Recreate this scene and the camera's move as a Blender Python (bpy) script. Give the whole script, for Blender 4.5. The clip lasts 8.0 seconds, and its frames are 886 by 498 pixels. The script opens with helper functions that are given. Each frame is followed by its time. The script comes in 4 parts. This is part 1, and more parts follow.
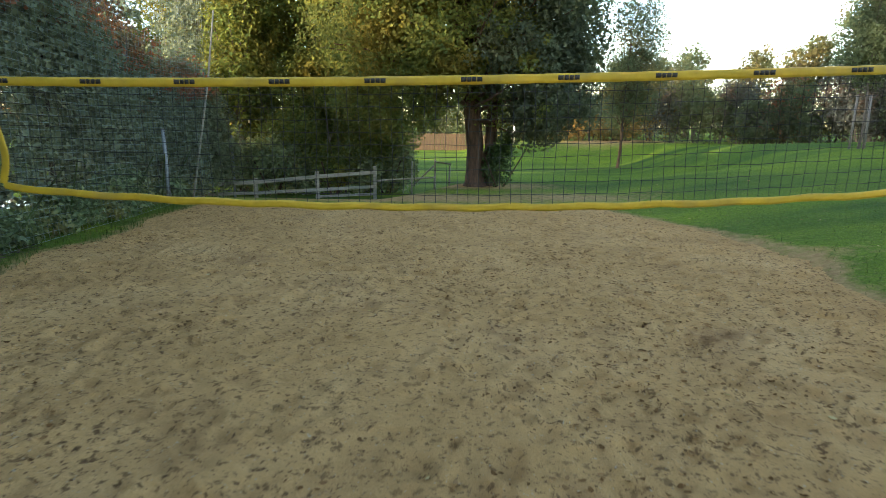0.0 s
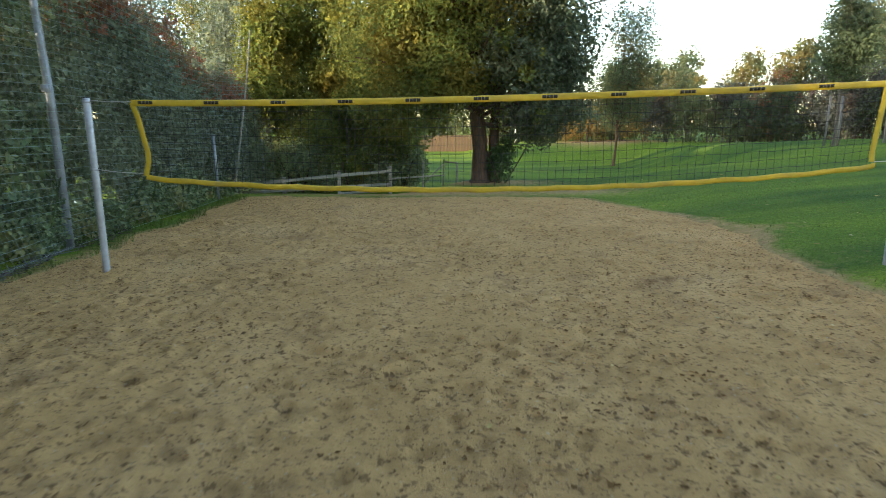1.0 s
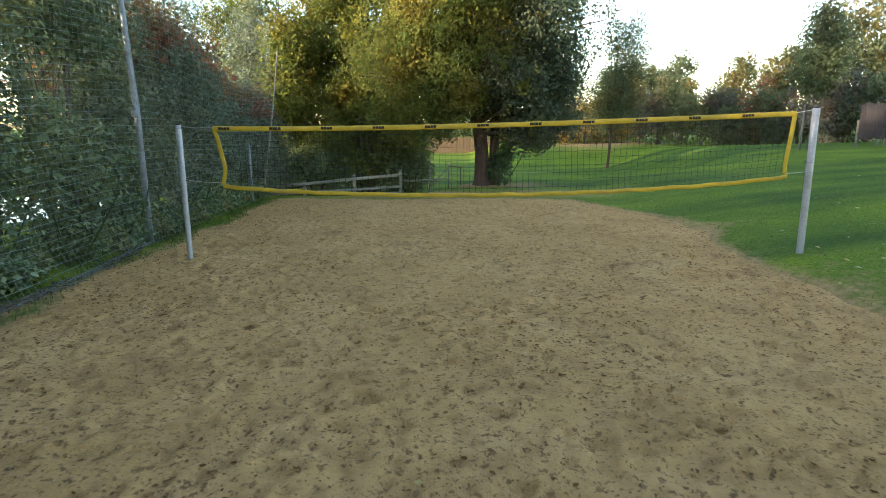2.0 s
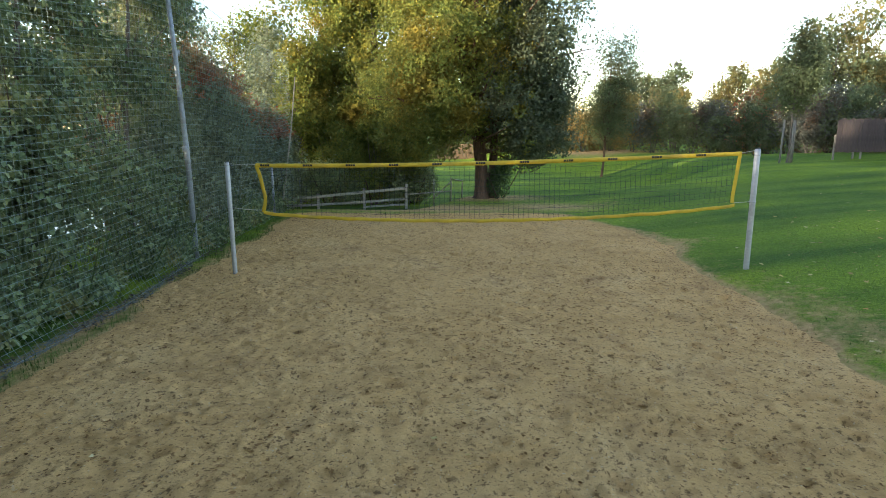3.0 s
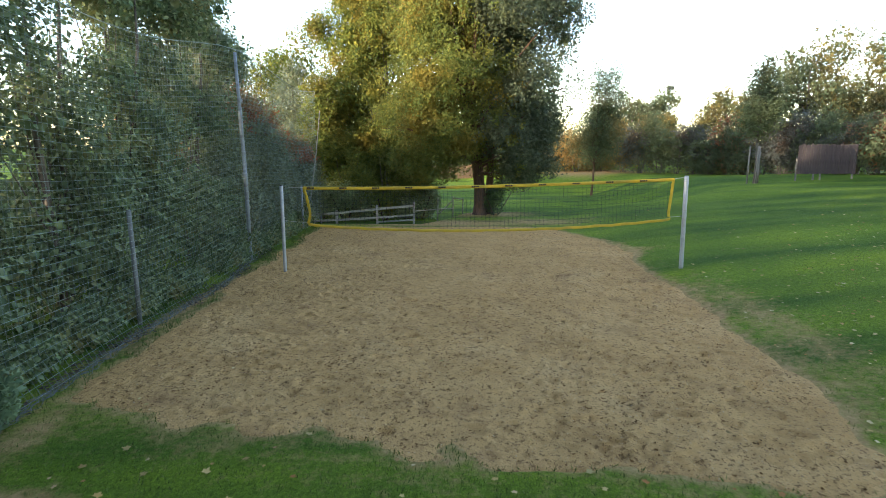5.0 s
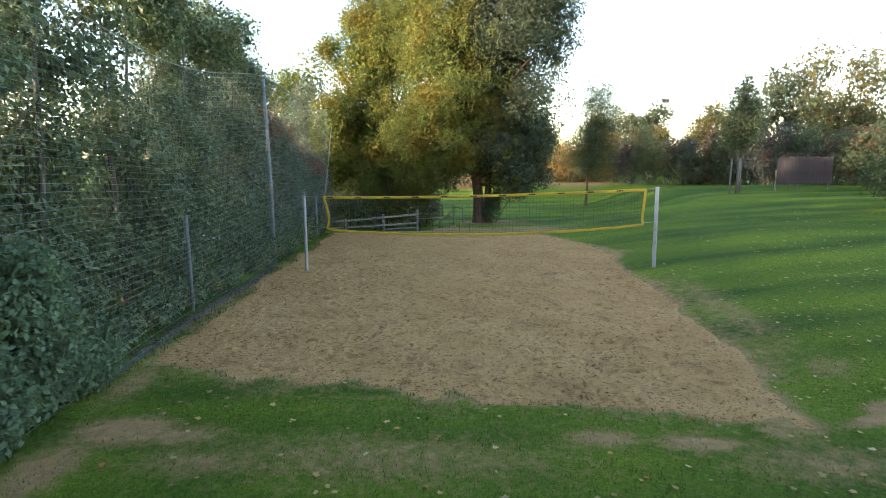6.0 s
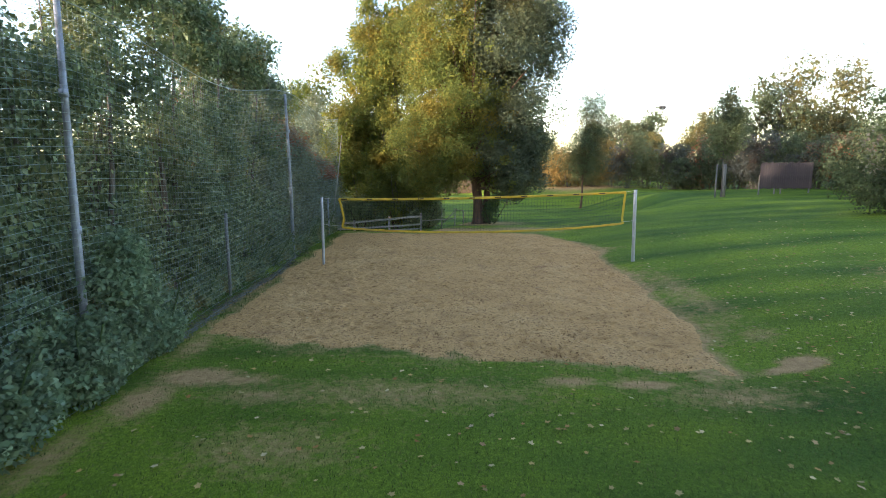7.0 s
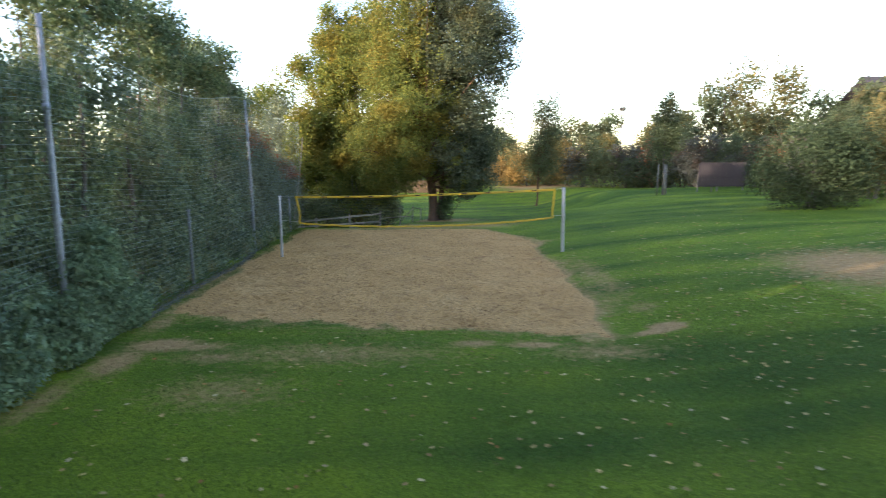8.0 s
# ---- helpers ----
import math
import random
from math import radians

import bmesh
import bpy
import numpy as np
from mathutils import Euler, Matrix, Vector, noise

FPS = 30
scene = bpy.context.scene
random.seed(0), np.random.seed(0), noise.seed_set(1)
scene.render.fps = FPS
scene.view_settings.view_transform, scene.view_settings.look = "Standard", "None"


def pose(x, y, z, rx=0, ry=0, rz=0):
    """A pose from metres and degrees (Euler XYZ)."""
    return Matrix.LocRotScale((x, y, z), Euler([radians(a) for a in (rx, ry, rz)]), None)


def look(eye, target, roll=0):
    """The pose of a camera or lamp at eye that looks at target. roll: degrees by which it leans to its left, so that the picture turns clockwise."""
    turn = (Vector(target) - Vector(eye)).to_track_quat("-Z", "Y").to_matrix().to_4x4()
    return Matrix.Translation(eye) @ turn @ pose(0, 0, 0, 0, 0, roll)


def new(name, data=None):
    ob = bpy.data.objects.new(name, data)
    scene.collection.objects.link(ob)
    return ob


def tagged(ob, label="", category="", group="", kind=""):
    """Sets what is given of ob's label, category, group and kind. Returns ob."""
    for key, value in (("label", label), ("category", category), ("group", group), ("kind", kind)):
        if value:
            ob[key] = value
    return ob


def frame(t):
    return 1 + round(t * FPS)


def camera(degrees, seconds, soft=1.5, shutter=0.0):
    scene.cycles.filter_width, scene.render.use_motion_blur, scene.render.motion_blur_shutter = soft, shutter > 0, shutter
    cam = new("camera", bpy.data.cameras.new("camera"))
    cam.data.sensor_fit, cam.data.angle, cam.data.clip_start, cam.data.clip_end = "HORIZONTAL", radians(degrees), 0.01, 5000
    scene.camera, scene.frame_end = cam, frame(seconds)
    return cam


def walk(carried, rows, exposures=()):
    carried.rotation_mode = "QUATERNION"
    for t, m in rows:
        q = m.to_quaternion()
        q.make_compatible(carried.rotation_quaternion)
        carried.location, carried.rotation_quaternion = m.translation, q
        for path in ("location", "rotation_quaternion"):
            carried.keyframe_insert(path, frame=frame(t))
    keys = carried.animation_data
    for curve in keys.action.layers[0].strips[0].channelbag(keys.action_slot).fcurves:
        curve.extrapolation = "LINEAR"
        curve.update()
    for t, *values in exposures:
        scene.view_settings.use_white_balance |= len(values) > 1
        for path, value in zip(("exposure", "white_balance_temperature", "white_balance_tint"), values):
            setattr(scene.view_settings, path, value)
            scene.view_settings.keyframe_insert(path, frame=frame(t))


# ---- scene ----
cam = camera(74.0, 8.0, soft=0.8, shutter=0.3)
PATH = [
    (0, (-0.371, -5.525, 1.891), (-0.396, -3.569, 1.475), 0.6),
    (0.5, (-0.464, -6.511, 1.901), (-0.492, -4.553, 1.493), 0.0),
    (1, (-0.539, -7.751, 1.949), (-0.576, -5.794, 1.538), 0.0),
    (2.3, (-0.66, -10.55, 2.498), (-0.703, -8.593, 2.084), -0.1),
    (2.5, (-0.658, -10.918, 2.662), (-0.702, -8.962, 2.248), -0.1),
    (3, (-0.666, -11.829, 3.032), (-0.713, -9.873, 2.618), -0.1),
    (3.5, (-0.651, -12.612, 3.265), (-0.701, -10.655, 2.853), -0.2),
    (4, (-0.63, -13.503, 3.375), (-0.682, -11.543, 2.979), -0.1),
    (4.5, (-0.62, -14.382, 3.384), (-0.673, -12.419, 3.008), -0.1),
    (5.8, (-0.608, -17.174, 3.499), (-0.666, -15.202, 3.173), 0.0),
    (6, (-0.605, -17.619, 3.539), (-0.662, -15.646, 3.218), -0.1),
    (6.5, (-0.59, -18.679, 3.581), (-0.65, -16.705, 3.269), -0.1),
    (7, (-0.565, -19.832, 3.589), (-0.627, -17.856, 3.285), -0.1),
    (7.5, (-0.41, -20.88, 3.606), (-0.477, -18.904, 3.302), -0.1),
    (7.6, (-0.385, -21.116, 3.603), (-0.444, -19.14, 3.3), -0.2),
    (7.7, (-0.296, -21.307, 3.601), (-0.349, -19.33, 3.299), -0.2),
    (7.8, (-0.118, -21.474, 3.605), (-0.142, -19.497, 3.302), -0.2),
    (7.9, (0.136, -21.649, 3.613), (0.125, -19.672, 3.309), -0.4),
    (8, (0.429, -21.86, 3.623), (0.457, -19.884, 3.319), -0.2),
]
walk(cam, [(t, look(eye, target, roll)) for t, eye, target, roll in PATH], exposures=[(0.0, 2.73, 6800, 12), (4.0, 2.7, 6640, 14), (8.0, 2.63, 6400, 22)])

# ---- light ----
SUN_FROM = Vector((-0.86, -0.5, 0.0)).normalized()
SUN_UP = 8.0
world = bpy.data.worlds.new("world")
scene.world = world
world.use_nodes = True
wn = world.node_tree.nodes
sky = wn.new("ShaderNodeTexSky")
sky.sky_type, sky.sun_disc = "NISHITA", False
sky.sun_elevation, sky.sun_rotation = radians(SUN_UP), math.atan2(SUN_FROM.x, SUN_FROM.y)
sky.air_density, sky.dust_density, sky.ozone_density = 0.85, 0.7, 1.0
wn["Background"].inputs["Strength"].default_value = 0.15
world.node_tree.links.new(sky.outputs[0], wn["Background"].inputs["Color"])
sun = new("sun", bpy.data.lights.new("sun", "SUN"))
sun.data.energy, sun.data.angle, sun.data.color = 2.0, radians(0.6), (1.0, 0.85, 0.62)
low = math.tan(radians(SUN_UP))
sun.matrix_world = look((SUN_FROM.x * 60, SUN_FROM.y * 60, low * 60), (0, 0, 0))


# ---- materials ----
def material(name):
    m = bpy.data.materials.new(name)
    m.use_nodes = True
    nt = m.node_tree
    return m, nt, nt.nodes["Principled BSDF"]


def node(nt, kind, **values):
    n = nt.nodes.new(kind)
    for key, value in values.items():
        n.inputs[key.replace("_", " ")].default_value = value
    return n


def ramp(nt, source, stops):
    r = nt.nodes.new("ShaderNodeValToRGB")
    e = r.color_ramp.elements
    while len(e) < len(stops):
        e.new(0.5)
    for slot, (at, col) in zip(e, stops):
        slot.position, slot.color = at, (*col, 1)
    nt.links.new(source, r.inputs[0])
    return r.outputs[0]


def mixed(nt, a, b, factor, mode="MIX"):
    m = nt.nodes.new("ShaderNodeMix")
    m.data_type, m.blend_type = "RGBA", mode
    for socket, value in ((m.inputs[0], factor), (m.inputs[6], a), (m.inputs[7], b)):
        if isinstance(value, bpy.types.NodeSocket):
            nt.links.new(value, socket)
        elif isinstance(value, (int, float)):
            socket.default_value = value
        else:
            socket.default_value = (*value, 1)
    return m.outputs[2]


def noisy(nt, scale, detail=4.0, rough=0.55, coord="Object", stretch=None):
    tc = nt.nodes.new("ShaderNodeTexCoord")
    n = node(nt, "ShaderNodeTexNoise", Scale=scale, Detail=detail, Roughness=rough)
    src = tc.outputs[coord]
    if stretch:
        mp = nt.nodes.new("ShaderNodeMapping")
        mp.inputs["Scale"].default_value = stretch
        nt.links.new(src, mp.inputs[0])
        src = mp.outputs[0]
    nt.links.new(src, n.inputs["Vector"])
    return n.outputs[0]


def bumped(nt, bsdf, height, strength, distance):
    b = node(nt, "ShaderNodeBump", Strength=strength, Distance=distance)
    nt.links.new(height, b.inputs["Height"])
    nt.links.new(b.outputs[0], bsdf.inputs["Normal"])


def plain_mat(name, dark, light, scale, rough, metal=0.0, bump=0.3, dist=0.004, stretch=None, wear=None):
    m, nt, bsdf = material(name)
    n = noisy(nt, scale, 5.0, 0.6, stretch=stretch)
    col = ramp(nt, n, [(0.3, dark), (0.7, light)])
    if wear:
        col = mixed(nt, col, wear, ramp(nt, noisy(nt, scale * 0.17, 4.0, 0.65), [(0.5, (0, 0, 0)), (0.68, (1, 1, 1))]))
    nt.links.new(col, bsdf.inputs["Base Color"])
    bsdf.inputs["Roughness"].default_value, bsdf.inputs["Metallic"].default_value = rough, metal
    bumped(nt, bsdf, n, bump, dist)
    return m


def leaf_mat(name, colours, patch=None, patch_scale=0.35, patch_at=0.55, glow=0.35, gloss=0.5, shine=0.3):
    """Leaves: a colour for each leaf, patches of another, light through the blade."""
    m, nt, bsdf = material(name)
    geo = nt.nodes.new("ShaderNodeNewGeometry")
    n = len(colours) - 1
    col = ramp(nt, geo.outputs["Random Per Island"], [(k / n, c) for k, c in enumerate(colours)])
    if patch:
        spot = ramp(nt, noisy(nt, patch_scale, 3.0, 0.5), [(patch_at - 0.07, (0, 0, 0)), (patch_at + 0.09, (1, 1, 1))])
        other = ramp(nt, geo.outputs["Random Per Island"], [(0.0, patch), (1.0, tuple(c * 0.55 for c in patch))])
        col = mixed(nt, col, other, spot)
    col = mixed(nt, col, ramp(nt, noisy(nt, 1.7, 3.0, 0.6), [(0.33, (0.68, 0.7, 0.74)), (0.67, (1.34, 1.3, 1.18))]), 1.0, "MULTIPLY")
    nt.links.new(col, bsdf.inputs["Base Color"])
    bsdf.inputs["Roughness"].default_value = gloss
    bsdf.inputs["Specular IOR Level"].default_value = shine
    tl = nt.nodes.new("ShaderNodeBsdfTranslucent")
    nt.links.new(mixed(nt, col, (1.0, 0.92, 0.3), 0.12), tl.inputs["Color"])
    mx = nt.nodes.new("ShaderNodeMixShader")
    mx.inputs[0].default_value = glow
    nt.links.new(bsdf.outputs[0], mx.inputs[1])
    nt.links.new(tl.outputs[0], mx.inputs[2])
    nt.links.new(mx.outputs[0], nt.nodes["Material Output"].inputs["Surface"])
    return m


def sand_material():
    m, nt, bsdf = material("sand")
    big = ramp(nt, noisy(nt, 0.55, 5.0, 0.6), [(0.3, (0.51, 0.305, 0.122)), (0.5, (0.6, 0.362, 0.148)), (0.72, (0.65, 0.41, 0.182))])
    damp = ramp(nt, noisy(nt, 1.3, 5.0, 0.65), [(0.5, (0, 0, 0)), (0.72, (1, 1, 1))])
    col = mixed(nt, big, (0.25, 0.14, 0.062), mixed(nt, (0, 0, 0), damp, 0.42))
    grain = noisy(nt, 180.0, 2.0, 0.7)
    col = mixed(nt, col, ramp(nt, grain, [(0.3, (0.55, 0.55, 0.55)), (0.7, (1.15, 1.12, 1.05))]), 0.5, "MULTIPLY")
    scuff = ramp(nt, noisy(nt, 13.0, 4.0, 0.68), [(0.555, (0, 0, 0)), (0.63, (0.9, 0.9, 0.9))])
    scuff = mixed(nt, (0, 0, 0), scuff, ramp(nt, noisy(nt, 1.1, 3.0, 0.6), [(0.3, (0.4, 0.4, 0.4)), (0.6, (0.95, 0.95, 0.95))]))
    col = mixed(nt, col, (0.15, 0.085, 0.04), scuff)
    fleck = ramp(nt, noisy(nt, 27.0, 4.0, 0.7), [(0.59, (0, 0, 0)), (0.63, (0.85, 0.85, 0.85))])
    col = mixed(nt, col, (0.14, 0.08, 0.04), fleck)
    rust = ramp(nt, noisy(nt, 0.7, 5.0, 0.7), [(0.57, (0, 0, 0)), (0.72, (0.5, 0.5, 0.5))])
    col = mixed(nt, col, (0.23, 0.125, 0.065), rust)
    pale = ramp(nt, noisy(nt, 33.0, 2.0, 0.5), [(0.68, (0, 0, 0)), (0.72, (0.6, 0.6, 0.6))])
    col = mixed(nt, col, (0.5, 0.43, 0.3), pale)
    nt.links.new(col, bsdf.inputs["Base Color"])
    bsdf.inputs["Roughness"].default_value = 0.95
    bsdf.inputs["Specular IOR Level"].default_value = 0.03
    bumped(nt, bsdf, noisy(nt, 24.0, 6.0, 0.75), 0.9, 0.045)
    return m


def lawn_material():
    m, nt, bsdf = material("lawn")
    fine = noisy(nt, 45.0, 5.0, 0.75)
    blades = ramp(nt, fine, [(0.3, (0.045, 0.08, 0.014)), (0.5, (0.082, 0.143, 0.021)), (0.72, (0.13, 0.208, 0.031))])
    tone = ramp(nt, noisy(nt, 0.35, 5.0, 0.6), [(0.3, (0.68, 0.78, 0.74)), (0.5, (0.97, 1.0, 0.92)), (0.7, (1.3, 1.2, 0.85))])
    col = mixed(nt, blades, tone, 1.0, "MULTIPLY")
    # sunlit streaks put into the lawn's colour: warm bright and cool dark strips
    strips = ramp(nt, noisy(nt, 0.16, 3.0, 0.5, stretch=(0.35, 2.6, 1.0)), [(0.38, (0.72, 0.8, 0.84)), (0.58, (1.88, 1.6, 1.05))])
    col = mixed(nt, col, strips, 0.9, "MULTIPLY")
    tuft = ramp(nt, noisy(nt, 15.0, 4.0, 0.7), [(0.36, (0.66, 0.68, 0.64)), (0.64, (1.28, 1.24, 1.12))])
    col = mixed(nt, col, tuft, 0.8, "MULTIPLY")
    soil = ramp(nt, noisy(nt, 7.0, 6.0, 0.7), [(0.3, (0.3, 0.185, 0.078)), (0.65, (0.5, 0.325, 0.145))])
    bare = nt.nodes.new("ShaderNodeAttribute")
    bare.attribute_name = "bare"
    add = node(nt, "ShaderNodeMath")
    add.operation = "ADD"
    nt.links.new(bare.outputs["Fac"], add.inputs[0])
    nt.links.new(noisy(nt, 5.0, 6.0, 0.75), add.inputs[1])
    col = mixed(nt, col, soil, ramp(nt, add.outputs[0], [(0.6, (0, 0, 0)), (1.28, (1, 1, 1))]))
    nt.links.new(col, bsdf.inputs["Base Color"])
    bsdf.inputs["Roughness"].default_value = 0.95
    bsdf.inputs["Specular IOR Level"].default_value = 0.12
    bumped(nt, bsdf, fine, 0.8, 0.05)
    return m


SAND, LAWN = sand_material(), lawn_material()
GALV = plain_mat("galvanised_steel", (0.24, 0.26, 0.3), (0.34, 0.365, 0.41), 14.0, 0.55, 0.35, 0.15, 0.002, wear=(0.2, 0.2, 0.2))
DULL = plain_mat("dull_zinc", (0.12, 0.125, 0.125), (0.22, 0.22, 0.215), 14.0, 0.7, 0.2, 0.15, 0.002, wear=(0.12, 0.13, 0.1))
ALU = plain_mat("weathered_aluminium", (0.34, 0.345, 0.36), (0.44, 0.445, 0.46), 18.0, 0.5, 0.3, 0.12, 0.002, wear=(0.28, 0.28, 0.28))
DARK_METAL = plain_mat("dark_metal", (0.03, 0.03, 0.03), (0.07, 0.07, 0.07), 40.0, 0.5, 0.4)
YELLOW = plain_mat("yellow_tarpaulin", (0.46, 0.31, 0.012), (0.56, 0.39, 0.03), 9.0, 0.5, 0.0, 0.4, 0.006, wear=(0.38, 0.27, 0.04))
PRINT = plain_mat("black_print", (0.012, 0.011, 0.01), (0.04, 0.035, 0.025), 60.0, 0.6)
CORD_BLACK = plain_mat("black_cord", (0.012, 0.012, 0.012), (0.03, 0.03, 0.03), 60.0, 0.8)
CORD_GREEN = plain_mat("grey_green_cord", (0.17, 0.235, 0.215), (0.28, 0.35, 0.32), 20.0, 0.7)
CORD_GREY = plain_mat("blue_grey_cord", (0.09, 0.098, 0.09), (0.17, 0.18, 0.165), 20.0, 0.85)
ROPE = plain_mat("pale_rope", (0.4, 0.38, 0.33), (0.6, 0.57, 0.5), 60.0, 0.8)
RAIL_WOOD = plain_mat("weathered_rail_wood", (0.24, 0.205, 0.16), (0.43, 0.385, 0.31), 11.0, 0.85, 0.0, 0.6, 0.01, stretch=(0.4, 0.4, 3.0), wear=(0.2, 0.2, 0.15))
STAKE_WOOD = plain_mat("grey_stake_wood", (0.12, 0.11, 0.095), (0.25, 0.235, 0.21), 10.0, 0.85, 0.0, 0.5, 0.01, stretch=(3, 3, 0.4))
BOARD_WOOD = plain_mat("brown_board_wood", (0.036, 0.029, 0.03), (0.08, 0.064, 0.064), 7.0, 0.85, 0.0, 0.5, 0.01, stretch=(4, 4, 0.3), wear=(0.12, 0.1, 0.095))
PLANK_WOOD = plain_mat("brown_plank_wood", (0.05, 0.034, 0.02), (0.1, 0.066, 0.036), 6.0, 0.9, 0.0, 0.5, 0.01, stretch=(4, 4, 0.3))
BARK = plain_mat("bark", (0.05, 0.03, 0.02), (0.16, 0.092, 0.056), 9.0, 0.95, 0.0, 1.0, 0.04, stretch=(1.6, 1.6, 0.35))
BARK_GREY = plain_mat("grey_bark", (0.06, 0.05, 0.04), (0.2, 0.17, 0.14), 9.0, 0.95, 0.0, 0.8, 0.02, stretch=(1.6, 1.6, 0.35))
BRICK = plain_mat("red_brick_wall", (0.33, 0.13, 0.06), (0.45, 0.2, 0.1), 12.0, 0.9)
TILE = plain_mat("dark_roof_tile", (0.024, 0.022, 0.026), (0.046, 0.042, 0.05), 9.0, 0.8, stretch=(1, 4, 1))
GLASS_DARK = plain_mat("window_glass", (0.02, 0.022, 0.025), (0.04, 0.042, 0.046), 2.0, 0.08)
WATER = plain_mat("pond_water", (0.012, 0.016, 0.012), (0.02, 0.026, 0.018), 1.5, 0.04, 0.0, 0.05, 0.01)
WHITE = plain_mat("white_paint", (0.68, 0.68, 0.66), (0.8, 0.8, 0.78), 8.0, 0.6)
# two oak leaf colours: yellowing with sunlight mixed in, bluish green with shade mixed in
OAK_LEAF = leaf_mat("sunlit_yellowing_oak_leaves", [(0.09, 0.135, 0.04), (0.13, 0.168, 0.042), (0.175, 0.19, 0.042), (0.068, 0.112, 0.04)], (0.235, 0.195, 0.04), 0.6, 0.55, 0.4, 0.7, 0.12)
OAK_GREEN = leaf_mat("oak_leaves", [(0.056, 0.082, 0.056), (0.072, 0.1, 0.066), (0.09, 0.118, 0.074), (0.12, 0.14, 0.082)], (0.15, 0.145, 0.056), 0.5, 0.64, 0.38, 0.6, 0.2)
YELLOW_LEAF = leaf_mat("yellowing_leaves", [(0.092, 0.145, 0.04), (0.145, 0.185, 0.044), (0.2, 0.21, 0.042), (0.065, 0.118, 0.04)], (0.245, 0.2, 0.038), 0.5, 0.57, 0.4, 0.7, 0.12)
HEDGE_LEAF = leaf_mat("hedge_leaves", [(0.066, 0.11, 0.055), (0.11, 0.168, 0.082), (0.155, 0.214, 0.106), (0.225, 0.272, 0.146)], (0.25, 0.21, 0.07), 0.8, 0.64, 0.28)
BIRCH_LEAF = leaf_mat("grey_green_leaves", [(0.1, 0.145, 0.098), (0.16, 0.205, 0.14), (0.22, 0.262, 0.185)], (0.22, 0.2, 0.09), 0.6, 0.64, 0.45)
RED_LEAF = leaf_mat("reddening_leaves", [(0.1, 0.12, 0.075), (0.14, 0.165, 0.1), (0.18, 0.2, 0.13)], (0.38, 0.115, 0.065), 0.8, 0.5, 0.42)
MUGWORT = leaf_mat("mugwort_leaves", [(0.09, 0.16, 0.095), (0.14, 0.22, 0.135), (0.2, 0.28, 0.18)], None, gloss=0.7)
THICKET_LEAF = leaf_mat("thicket_leaves", [(0.11, 0.165, 0.08), (0.16, 0.22, 0.105), (0.22, 0.27, 0.13), (0.28, 0.31, 0.15)], (0.32, 0.23, 0.08), 0.9, 0.62, 0.32)
IVY = leaf_mat("ivy_leaves", [(0.03, 0.07, 0.025), (0.06, 0.12, 0.04), (0.1, 0.17, 0.05)], None)
AUTUMN = leaf_mat("autumn_leaves", [(0.22, 0.15, 0.06), (0.27, 0.175, 0.062), (0.23, 0.17, 0.065)], (0.16, 0.165, 0.08), 0.5, 0.54, 0.38, 0.85, 0.1)
RUSTY = leaf_mat("rusty_leaves", [(0.16, 0.135, 0.06), (0.2, 0.155, 0.062), (0.175, 0.155, 0.065)], (0.14, 0.16, 0.08), 0.5, 0.5, 0.42, 0.85, 0.1)
DARK_BUSH = leaf_mat("dark_bush_leaves", [(0.036, 0.06, 0.034), (0.05, 0.076, 0.042), (0.064, 0.09, 0.048)], (0.085, 0.095, 0.045), 0.5, 0.62, 0.38, 0.85, 0.1)
YOUNG_LEAF = leaf_mat("young_tree_leaves", [(0.07, 0.1, 0.06), (0.092, 0.122, 0.068), (0.125, 0.148, 0.075)], (0.24, 0.17, 0.06), 0.5, 0.57, 0.42, 0.8, 0.12)
FAR_LEAF = leaf_mat("far_bush_leaves", [(0.08, 0.112, 0.066), (0.1, 0.134, 0.078), (0.122, 0.152, 0.088)], (0.17, 0.14, 0.07), 0.35, 0.56, 0.45, 0.85, 0.1)
BLUE_LEAF = leaf_mat("blue_grey_leaves", [(0.082, 0.096, 0.092), (0.105, 0.118, 0.112), (0.13, 0.138, 0.128)], (0.13, 0.09, 0.078), 0.6, 0.55, 0.4, 0.9, 0.1)
LITTER = leaf_mat("fallen_leaf", [(0.5, 0.39, 0.18), (0.42, 0.29, 0.11), (0.3, 0.13, 0.05), (0.55, 0.45, 0.26), (0.36, 0.28, 0.11), (0.26, 0.15, 0.07)], None, glow=0.1, gloss=0.95, shine=0.03)
CRUMB = leaf_mat("dark_leaf_crumbs", [(0.12, 0.06, 0.024), (0.17, 0.09, 0.037), (0.23, 0.125, 0.055), (0.33, 0.2, 0.095)], None, glow=0.05, gloss=1.0, shine=0.0)
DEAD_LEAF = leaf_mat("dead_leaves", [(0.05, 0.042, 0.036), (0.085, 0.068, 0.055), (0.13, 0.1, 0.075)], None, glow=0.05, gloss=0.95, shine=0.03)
BLADE = leaf_mat("grass_blades", [(0.042, 0.08, 0.016), (0.068, 0.12, 0.022), (0.095, 0.155, 0.028), (0.15, 0.16, 0.055)], None, glow=0.3, gloss=0.9)


# ---- mesh helpers ----
rng = np.random.default_rng(7)


